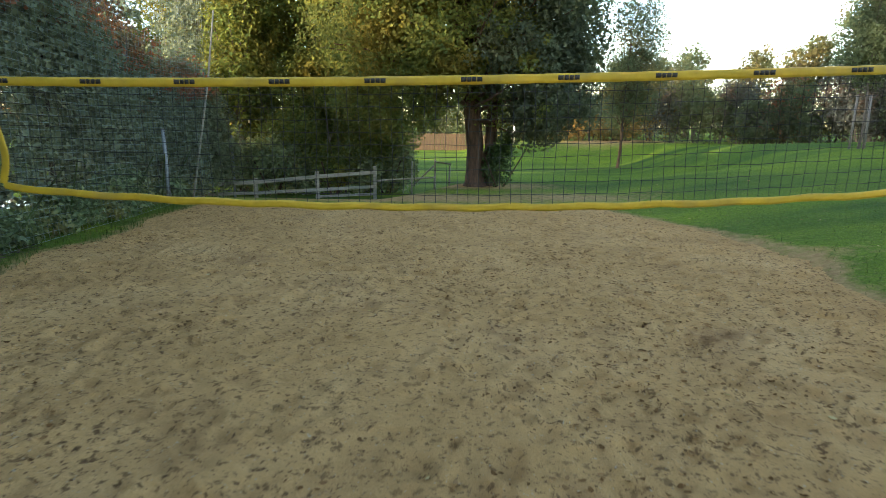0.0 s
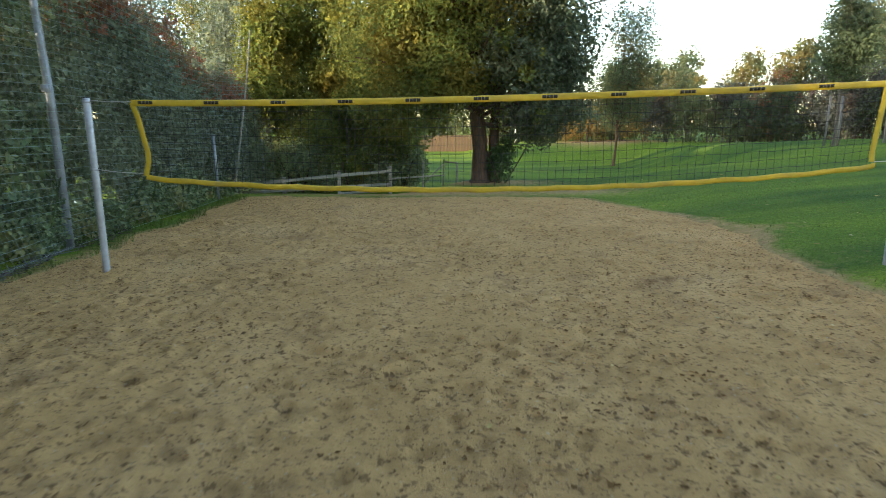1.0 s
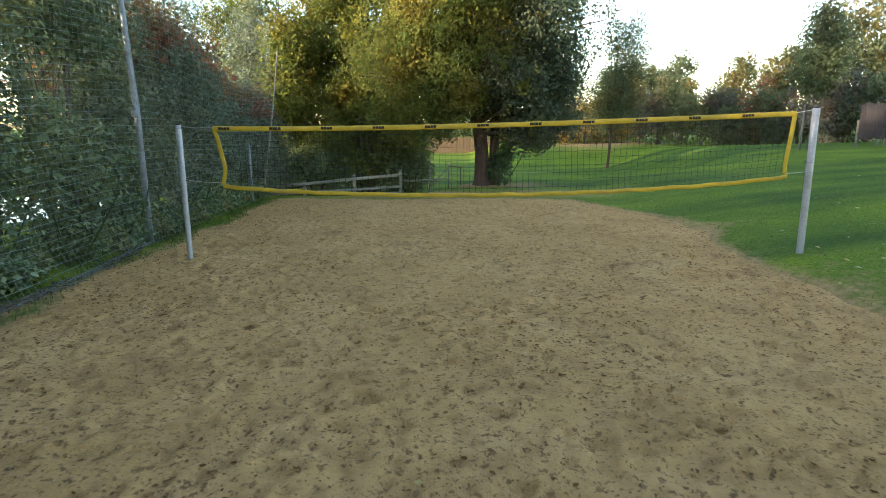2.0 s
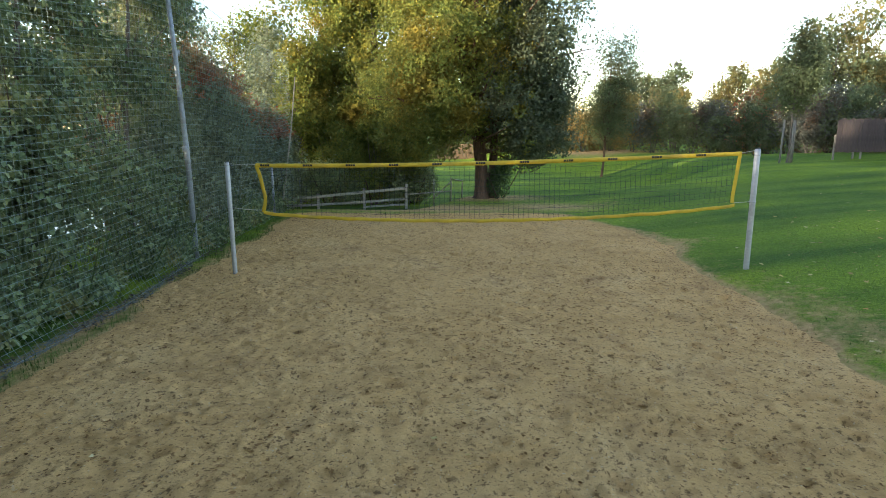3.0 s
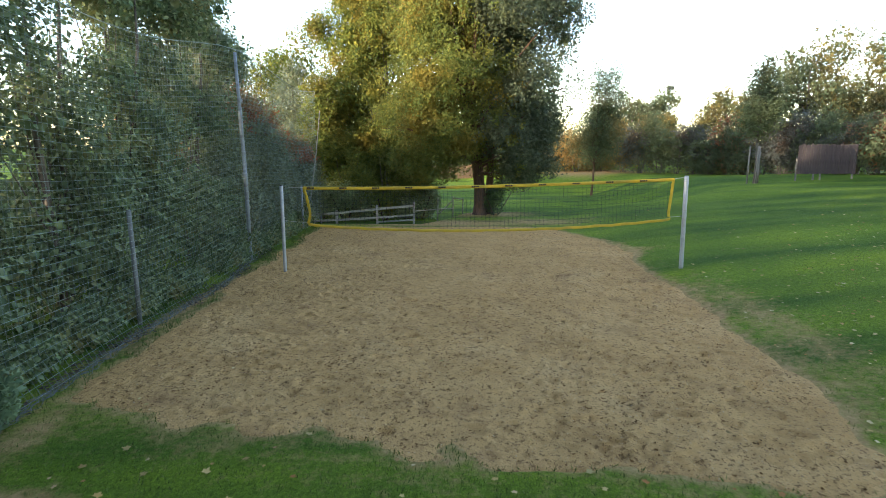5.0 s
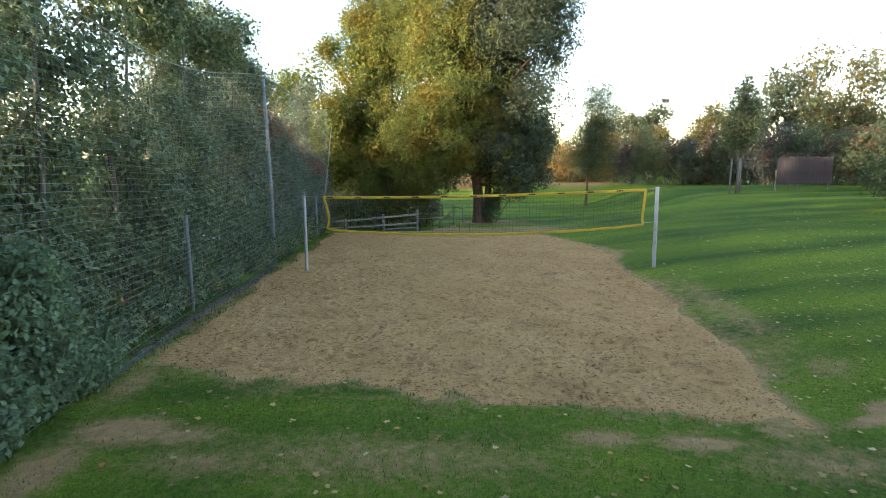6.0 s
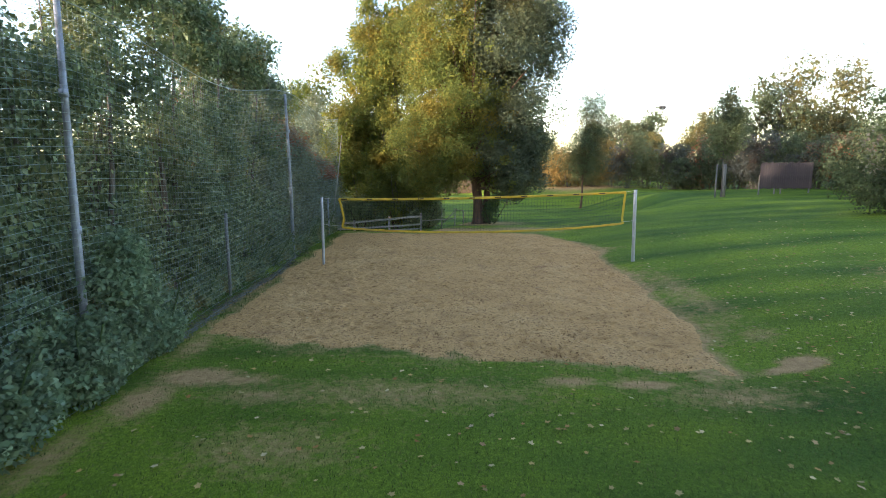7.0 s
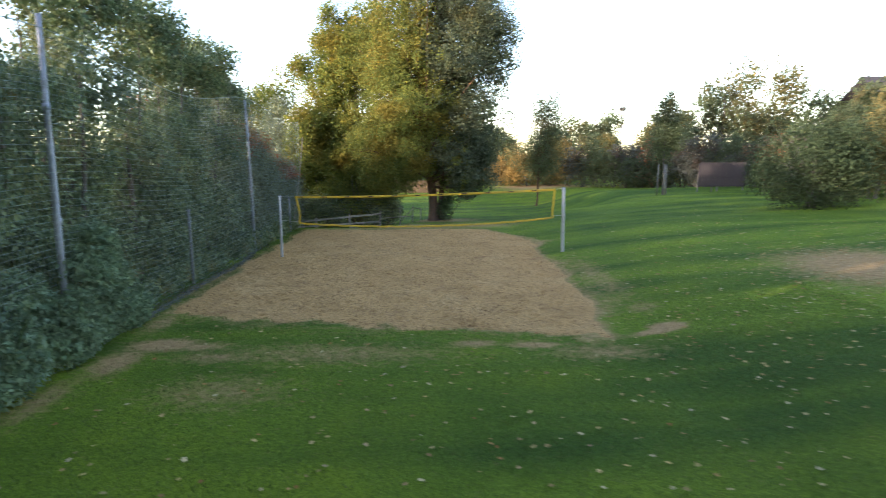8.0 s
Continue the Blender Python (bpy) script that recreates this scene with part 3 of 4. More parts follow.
def ball_fence():
    fence = thing("ball_fence", -6.6, -5, 0, "tall ball-stop fence of grey-green netting on galvanised steel poles", "fence")

    def bar(name, pts, r, mat, label="", sides=12):
        P = np.asarray(pts, float) - np.array((-6.6, -5, 0))
        return part(name, mesh_of(name, *tube(P, r, sides), mat, True), fence, label)

    for y, lean, top in ((1.5, -0.28, 5.85), (-11.05, 0.06, 6.15), (-23.5, 0.0, 6.0)):
        x = float(fence_x(y)) - 0.06
        pole = bar("pole", [(x, y, -0.2), (x, y + lean * 0.05, 2.4), (x, y + lean * 0.6, 4.6), (x, y + lean, top)], [0.06, 0.06, 0.05, 0.045], GALV, "tall galvanised pole")
        for h in (2.45, 4.5):
            part("sleeve", mesh_of("sleeve", *tube(np.array([(x, y + lean * 0.3, h), (x, y + lean * 0.32, h + 0.12)]) - np.array((-6.6, -5, 0)), 0.066, 12), GALV, True), pole, "galvanised sleeve")
    for x, y, top in ((-6.67, -4.8, 2.2), (-6.9, 7.95, 1.72), (-7.6, 14.0, 1.47), (-6.25, -17.3, 2.1)):
        bar("short_post", [(x, y, -0.75 if y > 10 else -0.2), (x, y, 1.0), (x, y - 0.03, top)], 0.042, DULL if y < 5 else GALV, "short grey post")
    bar("leaning_pole", [(-7.28, 10.0, -0.3), (-7.1, 10.5, 1.6), (-6.95, 10.8, 3.0), (-6.8, 11.1, 4.8)], [0.03, 0.028, 0.025, 0.02], RAIL_WOOD, "thin leaning pole")
    top = lambda y: 5.75 + 0.25 * np.cos((y - 1.5) * 2 * np.pi / 12.5) - 0.1
    slack = lambda y, z: fence_x(y) + 0.09 * (flat_field(y, z, 0.5) - 0.5) + (0.06 + 0.3 * smoothstep(1.8, -2.0, y)) * np.exp(-z / 0.3)
    cords = []
    ys = np.linspace(-24, 10.4, 124)
    for k in range(48):
        f = k / 47
        z = 0.04 + f * (top(ys) - 0.04) + 0.05 * (flat_field(ys, 0 * ys + f * 30, 0.7) - 0.5)
        cords.append(tube(np.stack([slack(ys, z), ys, z], 1), 0.0036, 3, False))
    for y in np.arange(-24, 10.4, 0.125):
        z = np.linspace(0.04, float(top(y)), 14)
        yy = y + 0.05 * (flat_field(0 * z + y, z, 0.9, 7) - 0.5)
        cords.append(tube(np.stack([slack(yy, z), yy, z], 1), 0.0028, 3, False))
    V, F = joined(cords)
    part("netting", mesh_of("netting", V - np.array((-6.6, -5, 0)), F, CORD_GREEN), fence, "square-mesh grey-green netting")
    roll = []
    yr = np.linspace(-9.5, 1.6, 150)
    for k in range(12):
        a = rng.uniform(0, 6.28, 3)
        wave = 0.6 * np.sin(yr * 2.9 + a[0]) + 0.5 * np.sin(yr * (6.7 + 0.2 * k) + a[1]) + 0.3 * np.sin(yr * 17 + a[2])
        rest = 0.01 + 0.07 * (k / 11) * (0.6 + 0.4 * np.sin(yr * 3.1 + a[2]))
        roll.append(tube(np.stack([slack(yr, 0 * yr) - 0.05 + 0.11 * wave, yr, rest], 1), 0.004, 3, False))
    V, F = joined(roll)
    part("net_roll", mesh_of("net_roll", V - np.array((-6.6, -5, 0)), F, CORD_GREY), fence, "slack bunched blue-grey netting on the ground")
    z = top(ys)
    bar("top_rope", np.stack([fence_x(ys), ys, z], 1), 0.007, CORD_GREEN, "grey-green head rope", 6)


ball_fence()


# ---- wooden rail fence, stakes, board, mast, house ----
def rail_fence():
    fence = thing("rail_fence", -4.5, 13.4, -0.5, "low weathered wooden post-and-rail fence beside the court", "fence")
    posts = [(-8.4, 13.3, 0.62, -0.6), (-6.65, 13.28, 0.68, -0.54), (-4.65, 13.25, 0.84, -0.46), (-2.88, 13.8, 0.93, -0.42)]

    def at_base(bm):
        bmesh.ops.translate(bm, vec=(4.5, -13.4, 0.5), verts=bm.verts)
        return bm

    for x, y, h, b in posts:
        part("post", bm_mesh("post", at_base(box(x - 0.055, y - 0.055, b - 0.2, x + 0.055, y + 0.055, b + h, 0.012, 0.006)), RAIL_WOOD), fence)
    for (x0, y0, h0, b0), (x1, y1, h1, b1) in zip(posts, posts[1:]):
        for f, w in ((0.8, 0.055), (0.3, 0.05), (0.04, 0.04)):
            if f == 0.04 and x0 < -5:
                continue
            bm = box(-0.5, -0.02, -w, 0.5, 0.02, w, 0.008, 0.004)
            a, b = Vector((x0, y0 - 0.075, b0 + h0 * f)), Vector((x1, y1 - 0.075, b1 + h1 * f))
            turn = (b - a).to_track_quat("X", "Z").to_matrix().to_4x4()
            bmesh.ops.transform(bm, matrix=Matrix.Translation((a + b) / 2) @ turn @ Matrix.Diagonal(((b - a).length + 0.1, 1, 1, 1)), verts=bm.verts)
            part("rail", bm_mesh("rail", at_base(bm), RAIL_WOOD), fence)


def garden_gate():
    gate = thing("garden_gate", -1.2, 14.6, -0.3, "dark weathered wooden rail and braced gate under the tree", "gate")
    o = np.array((-1.2, 14.6, -0.3))
    for x, y, z, h in ((-1.72, 14.5, -0.5, 0.66), (-0.95, 14.7, -0.45, 0.72), (-0.45, 14.8, -0.45, 0.5)):
        part("post", mesh_of("post", *tube(np.array([(x, y, z - 0.1), (x + 0.02, y, h)]) - o, [0.035, 0.03], 8), RAIL_WOOD, True), gate)
    for a, b in (((-2.82, 13.8, 0.05), (-0.9, 14.7, 0.1)), ((-0.95, 14.68, 0.62), (-0.4, 14.8, 0.55)), ((-1.7, 14.5, -0.2), (-0.97, 14.68, 0.5))):
        part("rail", mesh_of("rail", *tube(np.array([a, b]) - o, 0.028, 8), RAIL_WOOD, True), gate)


def plank_fence():
    """A far brown plank fence at the edge of the lower lawn."""
    z = at(-2, 52)
    f = thing("plank_fence", -2.0, 52, z, "far brown plank fence at the end of the lower lawn", "fence")
    slat = bm_mesh("plank", box(-0.14, -0.015, 0, 0.14, 0.015, 1.6, 0.004), PLANK_WOOD)
    for k in range(34):
        ob = part("plank", slat, f)
        ob.location = (-5.0 + 0.3 * k, 0.006 * (k % 2), 0.02 * math.sin(k * 1.7))
    for h in (0.3, 1.2):
        part("rail", bm_mesh("rail", box(-5.1, 0.02, h, 5.1, 0.06, h + 0.09, 0.004), PLANK_WOOD), f)


def board():
    x0, x1, y, z0, z1 = 19.2, 22.6, 20.0, 1.57, 3.27
    g = at(20.6, 20)
    b = thing("wooden_screen", 20.6, 20.0, g, "brown vertical-board wooden screen on short legs at the lawn's edge", "screen")
    n = 24
    w = (x1 - x0) / n
    boards = [bm_mesh("board", box(0, -0.012, 0, w * 0.93, 0.012, z1 - z0 + 0.03 * k, 0.003, 0.003), BOARD_WOOD) for k in range(-1, 2)]
    for k in range(n):
        ob = part("board", boards[(k * 7) % 3], b)
        ob.location = (x0 + k * w - 20.6, 0.008 * ((k * 5) % 3), z0 - g + 0.012 * ((k * 3) % 4))
    for z in (z0 + 0.25, z1 - 0.3):
        part("rail", bm_mesh("rail", box(x0 - 20.6, 0.04, z - g - 0.04, x1 - 20.6, 0.08, z - g + 0.04, 0.006), BOARD_WOOD), b)
    for x in (x0 + 0.03, x0 + 1.05, x0 + 1.45, x1 - 0.1):
        part("leg", bm_mesh("leg", box(x - 20.64, 0.085, -0.2, x - 20.56, 0.165, z0 - g + 0.9, 0.006), STAKE_WOOD), b, "grey wooden leg")


def floodlight():
    g = at(35.6, 90)
    m = thing("floodlight_mast", 35.6, 90, g, "slim grey floodlight mast rising above the far trees", "floodlight")
    part("mast", mesh_of("mast", *tube([(0, 0, -0.3), (0, 0, 6), (0, 0, 12.2 - g)], [0.16, 0.13, 0.09], 12), GALV, True), m)
    part("crossarm", bm_mesh("crossarm", box(-0.55, -0.06, 12.2 - g, 0.55, 0.06, 12.34 - g, 0.01), GALV), m)
    for x in (-0.32, 0.32):
        part("lamp_head", bm_mesh("lamp_head", box(x - 0.27, -0.32, 12.36 - g, x + 0.27, 0.2, 12.95 - g, 0.05), DARK_METAL), m, "dark floodlight head")


def house():
    g = at(46, 29)
    h = thing("house", 43.6, 29, g, "brick house with a dark pitched roof behind the trees", "house")
    part("wall", bm_mesh("wall", box(-6, -4, -0.3, 8, 5, 5.4, 0.02), BRICK), h)
    V = np.array([(-6.6, -4.7, 5.2), (8.6, -4.7, 5.2), (8.6, 5.7, 5.2), (-6.6, 5.7, 5.2), (-6.6, 0.5, 8.9), (8.6, 0.5, 8.9), (-6.6, -4.7, 5.4), (8.6, -4.7, 5.4), (8.6, 5.7, 5.4), (-6.6, 5.7, 5.4), (-6.6, 0.5, 9.15), (8.6, 0.5, 9.15)])
    F = [(0, 1, 5, 4), (4, 5, 2, 3), (6, 10, 11, 7), (10, 9, 8, 11), (0, 6, 7, 1), (2, 8, 9, 3), (0, 4, 10, 6), (4, 3, 9, 10), (1, 7, 11, 5), (5, 11, 8, 2)]
    part("roof", mesh_of("roof", V, np.array(F), TILE), h, "dark tiled roof")
    for x in (-4.2, -0.6, 3.2):
        for z in (0.9, 3.4):
            w = part("window", bm_mesh("window_frame", box(x, -4.06, z, x + 1.3, -3.98, z + 1.35, 0.01), WHITE), h, "white window frame")
            part("pane", bm_mesh("pane", box(x + 0.1, -4.075, z + 0.1, x + 1.2, -4.064, z + 1.25, 0.0), GLASS_DARK), w, "dark glass pane")


def white_post():
    g = at(4.35, 40)
    p = thing("marker_post", 4.35, 40, g, "thin white marker post on the far lawn", "post")
    part("post", mesh_of("post", *tube([(0, 0, -0.2), (0, 0, 1.35)], 0.07, 10), WHITE, True), p)
    part("cap", mesh_of("cap", *tube([(0, 0, 1.35), (0, 0, 1.45)], [0.085, 0.06], 10), DARK_METAL, True), p)


rail_fence()
garden_gate()
plank_fence()
board()
floodlight()
house()
white_post()


# ---- trees and bushes ----
def leaves(name, C, length, mat, r, face, droop=0.25, loose=0.5, wide=0.62):
    """One folded blade of two triangles at each of the points C, turned about as face says."""
    n = len(C)
    N = face + r.normal(size=(n, 3)) * loose
    T = r.normal(size=(n, 3))
    T[:, 2] -= droop
    B = np.cross(N, T)
    B /= np.linalg.norm(B, axis=1)[:, None] + 1e-9
    T = np.cross(B, N)
    T /= np.linalg.norm(T, axis=1)[:, None] + 1e-9
    N = np.cross(T, B)
    L = (length * r.uniform(0.65, 1.3, n))[:, None]
    W = L * wide * 0.5
    V = np.stack([C - T * L * 0.5, C + B * W + N * L * 0.12 - T * L * 0.06, C + T * L * 0.5, C - B * W + N * L * 0.12 - T * L * 0.06], 1).reshape(-1, 3)
    k = np.arange(n)[:, None] * 4
    F = np.concatenate([k + np.array([[0, 2, 1]]), k + np.array([[0, 3, 2]])])
    return mesh_of(name, V, F, mat)


def crown_points(lobes, count, r, gap=0.42, grain=0.55, clump=0.28, per=14):
    """Places and facings of leaves: flattened sprays in the outer part of some lobes, with gaps between them. A lobe: centre and three radii."""
    vol = np.array([l[3] * l[4] * l[5] for l in lobes]) ** 0.75
    clumps = max(1, int(count / per))
    pick = r.choice(len(lobes), clumps * 3, p=vol / vol.sum())
    Lb = np.array(lobes, float)[pick]
    D = r.normal(size=(len(pick), 3))
    D /= np.linalg.norm(D, axis=1)[:, None]
    q = r.random(len(pick)) ** 0.42
    P = Lb[:, :3] + D * Lb[:, 3:] * q[:, None] * (0.86 + 0.28 * field(D * 2.2 + Lb[:, :3], 1.0))[:, None]
    shift = r.uniform(0, 30, 3)
    good = (field(P + shift, grain) > gap - 0.12 * r.random(len(P))) & (P[:, 2] > 0.05)
    P, D = P[good][:clumps], D[good][:clumps]
    face = D * 0.75 + np.array((0, 0, 0.6)) + r.normal(size=P.shape) * 0.4
    face /= np.linalg.norm(face, axis=1)[:, None]
    C, N = np.repeat(P, per, axis=0), np.repeat(face, per, axis=0)
    off = r.normal(size=C.shape) * clump * np.repeat(r.uniform(0.6, 1.4, len(P)), per)[:, None]
    off -= 0.55 * N * (off * N).sum(1)[:, None]
    off[:, 2] -= 0.3 * np.linalg.norm(off, axis=1) * (1 - N[:, 2]) * 0.5
    C = C + off
    near = np.full(len(C), 9.0)
    for l in lobes:
        near = np.minimum(near, (((C - np.array(l[:3])) / np.array(l[3:])) ** 2).sum(1))
    ragged = 1.0 + 0.38 * field(C + shift, 2.2)
    keep = (C[:, 2] > 0.02) & (near < ragged)
    return P, C[keep], N[keep]


def core_points(lobes, count, r):
    """Places in the inner part of the lobes."""
    vol = np.array([l[3] * l[4] * l[5] for l in lobes])
    Lb = np.array(lobes, float)[r.choice(len(lobes), count, p=vol / vol.sum())]
    D = r.normal(size=(count, 3))
    D *= (0.66 * r.random(count) ** 0.4 / np.linalg.norm(D, axis=1))[:, None]
    C = Lb[:, :3] + D * Lb[:, 3:]
    return C[C[:, 2] > 0.3]


def limbs(trunk_top, fork, targets, r, radius, name, mat):
    pieces = []
    for p in targets:
        f = np.clip(fork + (p[2] - fork) * r.uniform(0.15, 0.5), fork, trunk_top[2])
        a = np.array([trunk_top[0] * f / trunk_top[2], trunk_top[1] * f / trunk_top[2], f])
        m = (a + p) / 2 + np.array([0, 0, 0.12]) * np.linalg.norm(p - a) + r.normal(size=3) * 0.15
        u = np.linspace(0, 1, 7)[:, None]
        P = a * (1 - u) ** 2 + 2 * m * u * (1 - u) + p * u ** 2
        s = radius * r.uniform(0.6, 1.1)
        pieces.append(tube(P, s * (1 - 0.85 * u[:, 0]), 4, False))
    return mesh_of(name, *joined(pieces), mat, True)


def tree(name, label, category, x, y, lobes, leaf, count, mat, seed, trunk=(0.2, 4.0), stems=1, bark=BARK, fork=1.5, gap=0.42, grain=0.55, clump=0.28, n_limbs=40, per=14, spread=0.3, group="", z=None, droop=0.25, lean=(0, 0), core=0.0, turned=None, loose=0.5):
    r = np.random.default_rng(seed)
    t = thing(name, x, y, at(x, y) if z is None else z, label, category, group)
    P, C, N = crown_points(lobes, count, r, gap, grain, clump, per)
    size = np.full(len(C), leaf)
    if core:
        inner = core_points(lobes, int(core * count), np.random.default_rng(seed + 9))
        C, size = np.concatenate([C, inner]), np.concatenate([size, np.full(len(inner), leaf * 2.0)])
        N = np.concatenate([N, r.normal(size=inner.shape)])
    rad, high = trunk
    for k in range(stems):
        a = 2.4 * k + seed
        off = np.array([math.cos(a), math.sin(a)]) * (spread if stems > 1 else 0)
        zs = np.array([-0.2, 0.0, 0.12, 0.5, 1.2, 0.45 * high, 0.75 * high, high])
        u = zs / high
        px = off[0] * (0.5 + 2.0 * u) + lean[0] * np.maximum(u, 0) ** 1.3 + 0.05 * np.sin(zs * 1.3 + seed)
        py = off[1] * (0.5 + 2.0 * u) + lean[1] * np.maximum(u, 0) ** 1.3 + 0.05 * np.cos(zs * 1.1 + seed)
        rr = rad * np.array([1.6, 1.45, 1.2, 1.04, 0.97, 0.8, 0.5, 0.12])
        part("trunk" if stems == 1 else "stem", mesh_of("trunk", *tube(np.stack([px, py, zs], 1), rr, 12), bark, True), t)
    tgt = P[r.choice(len(P), min(n_limbs, len(P)), replace=False)]
    part("branchwork", limbs(np.array([lean[0], lean[1], high]), min(fork, high * 0.9), tgt, r, rad * 0.33, "branchwork", bark), t)
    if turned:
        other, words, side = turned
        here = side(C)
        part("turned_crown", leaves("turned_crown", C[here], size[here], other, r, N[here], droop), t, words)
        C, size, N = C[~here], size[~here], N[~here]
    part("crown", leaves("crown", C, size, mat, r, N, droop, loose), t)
    return t


def random_lobes(h, w, n, r, low=0.15):
    """Lobes of an uneven crown, broad below and narrower towards the top."""
    out = []
    for k in range(n):
        f = low + (0.93 - low) * (k + r.random() * 0.8) / n
        reach = w * (1.0 - 0.55 * max(0.0, f - 0.35) / 0.65)
        a = r.uniform(0, 6.28)
        size = w * r.uniform(0.38, 0.6)
        out.append((reach * 0.6 * math.cos(a), reach * 0.45 * math.sin(a), h * f, size, size, size * r.uniform(0.7, 1.1)))
    return out


# the large oak beside the court
OAK = [(-0.3, 0, 3.6, 3.0, 2.6, 1.7), (1.5, -0.3, 3.6, 2.1, 2.2, 1.8), (-1.9, -1.2, 3.3, 1.2, 1.0, 1.0), (1.7, -1.0, 2.6, 0.7, 0.7, 0.9), (2.1, -0.8, 1.75, 0.7, 0.5, 0.35), (-2.4, -0.3, 4.6, 2.8, 2.4, 2.0), (2.1, 0, 6.0, 2.5, 2.6, 2.2), (-1.0, -0.4, 6.6, 3.4, 3.0, 2.4), (1.7, 0, 8.6, 2.0, 2.2, 2.1), (0.5, -0.5, 9.4, 3.2, 3.0, 2.6),
       (-2.2, 0, 9.6, 2.6, 2.6, 2.6), (2.4, 0, 11.4, 2.3, 2.4, 2.4), (-0.8, 0, 12.4, 3.0, 2.8, 2.6), (1.6, 0, 14.0, 2.5, 2.6, 2.4), (0.2, 0, 15.6, 2.2, 2.2, 2.2)]
br0 = np.random.default_rng(46)
orr = np.random.default_rng(44)
for k in range(26):
    base = OAK[int(orr.integers(0, 13))]
    a, b = orr.uniform(0, 6.28), orr.uniform(-0.6, 0.7)
    size = orr.uniform(0.5, 0.95)
    OAK.append((base[0] + base[3] * math.cos(a) * math.cos(b) * 0.95, base[1] + base[4] * math.sin(a) * math.cos(b) * 0.95, max(2.2, base[2] + base[5] * math.sin(b)), size, size, size * 1.15))
OAK += [(2.4, 0, 3.5, 1.2, 1.3, 1.2), (3.5, 0, 9.2, 1.5, 1.5, 1.2), (3.7, -0.2, 10.6, 1.4, 1.5, 1.2), (2.6, -0.6, 5.0, 1.3, 1.2, 1.1), (3.0, -0.3, 3.6, 1.0, 1.0, 0.9), (3.1, 0.2, 6.6, 1.1, 1.1, 1.0), (-2.9, -0.6, 2.5, 1.1, 0.9, 0.8), (-1.7, -0.9, 2.1, 0.9, 0.7, 0.6), (1.7, -0.6, 2.2, 1.2, 1.0, 0.7), (3.1, -0.3, 2.5, 1.1, 0.9, 0.75), (-2.7, -0.2, 1.9, 0.9, 0.8, 0.5), (-3.9, -0.4, 2.9, 1.1, 0.9, 0.9)]
# left of the oak: turning leaves and sunlight, both put into leaf colour
OAK_SUN_SIDE = lambda C: C[:, 0] + 0.35 * (C[:, 2] - 6) * 0.2 < 0.3 + 3.2 * (field(C, 0.55) - 0.5) + 1.2 * (field(C, 1.7) - 0.5)
tree("oak_tree", "large broad oak turning yellow, forked dark trunk beside the sand", "tree", 0.42, 13.0, OAK, 0.125, 160000, OAK_GREEN, 5, (0.27, 12.5), fork=2.0, gap=0.45, n_limbs=80, clump=0.3, per=40, grain=0.85, lean=(-1.5, 0), core=0.09, turned=(OAK_LEAF, "yellowing side of the crown, coloured as if sunlit too", OAK_SUN_SIDE))
tree("oak_tree", "smaller dark second oak stem close to the large trunk", "tree", 0.74, 13.12, [(0.4, 0.0, 6.0, 1.6, 1.6, 2.0)], 0.125, 5000, OAK_GREEN, 6, (0.19, 6.0), fork=2.0, n_limbs=14, lean=(0.45, 0.2))
tree("ivy_bush", "dark ivy clump at the foot of the oak", "bush", 1.05, 12.8, [(0, 0, 0.6, 0.5, 0.4, 0.75), (0.2, 0, 1.1, 0.35, 0.3, 0.5), (0.25, 0.1, 1.5, 0.3, 0.3, 0.4)], 0.1, 3000, IVY, 8, (0.02, 0.9), 3, n_limbs=10, gap=0.3, clump=0.14, fork=0.3)

# trees behind the rail fence
YELLOW_TREE = [tuple(1.14 * v for v in lobe) for lobe in [(0, 0, 3.2, 3.2, 2.2, 2.0), (-1.6, -0.8, 2.2, 1.8, 1.2, 1.5), (1.0, -0.8, 2.0, 1.6, 1.2, 1.4), (-1.4, 0, 5.5, 2.6, 2.3, 2.4), (1.5, -0.5, 5.5, 2.8, 2.3, 2.4), (-1.4, 0, 8.0, 2.2, 2.2, 2.3), (-1.0, 0, 10.0, 1.6, 1.8, 1.7), (0.8, 0, 8.8, 2.5, 2.4, 2.5), (0.3, 0, 11.0, 1.9, 2.0, 1.9)]]
yr = np.random.default_rng(45)
for k in range(22):
    base = YELLOW_TREE[int(yr.integers(0, 9))]
    a, b, size = yr.uniform(0, 6.28), yr.uniform(-0.6, 0.7), yr.uniform(0.5, 0.95)
    YELLOW_TREE.append((base[0] + base[3] * math.cos(a) * math.cos(b) * 0.97, base[1] + base[4] * math.sin(a) * math.cos(b) * 0.97, max(1.2, base[2] + base[5] * math.sin(b)), size, size, size * 1.15))
tree("yellow_tree", "tall tree with yellow and olive autumn leaves behind the oak", "tree", -4.7, 18.3, YELLOW_TREE, 0.14, 92000, YELLOW_LEAF, 11, (0.16, 10.0), bark=BARK_GREY, gap=0.38, n_limbs=50, per=34, clump=0.3, grain=0.8, core=0.1)
tree("yellow_tree", "slender golden tree at the end of the ball fence", "tree", -8.0, 16.0, [(0, 0, 3.4, 1.5, 1.5, 2.2), (0.2, 0, 5.8, 1.3, 1.3, 2.0)], 0.14, 12000, YELLOW_LEAF, 12, (0.11, 6.5), bark=BARK_GREY, gap=0.42, per=24, n_limbs=30, core=0.06)
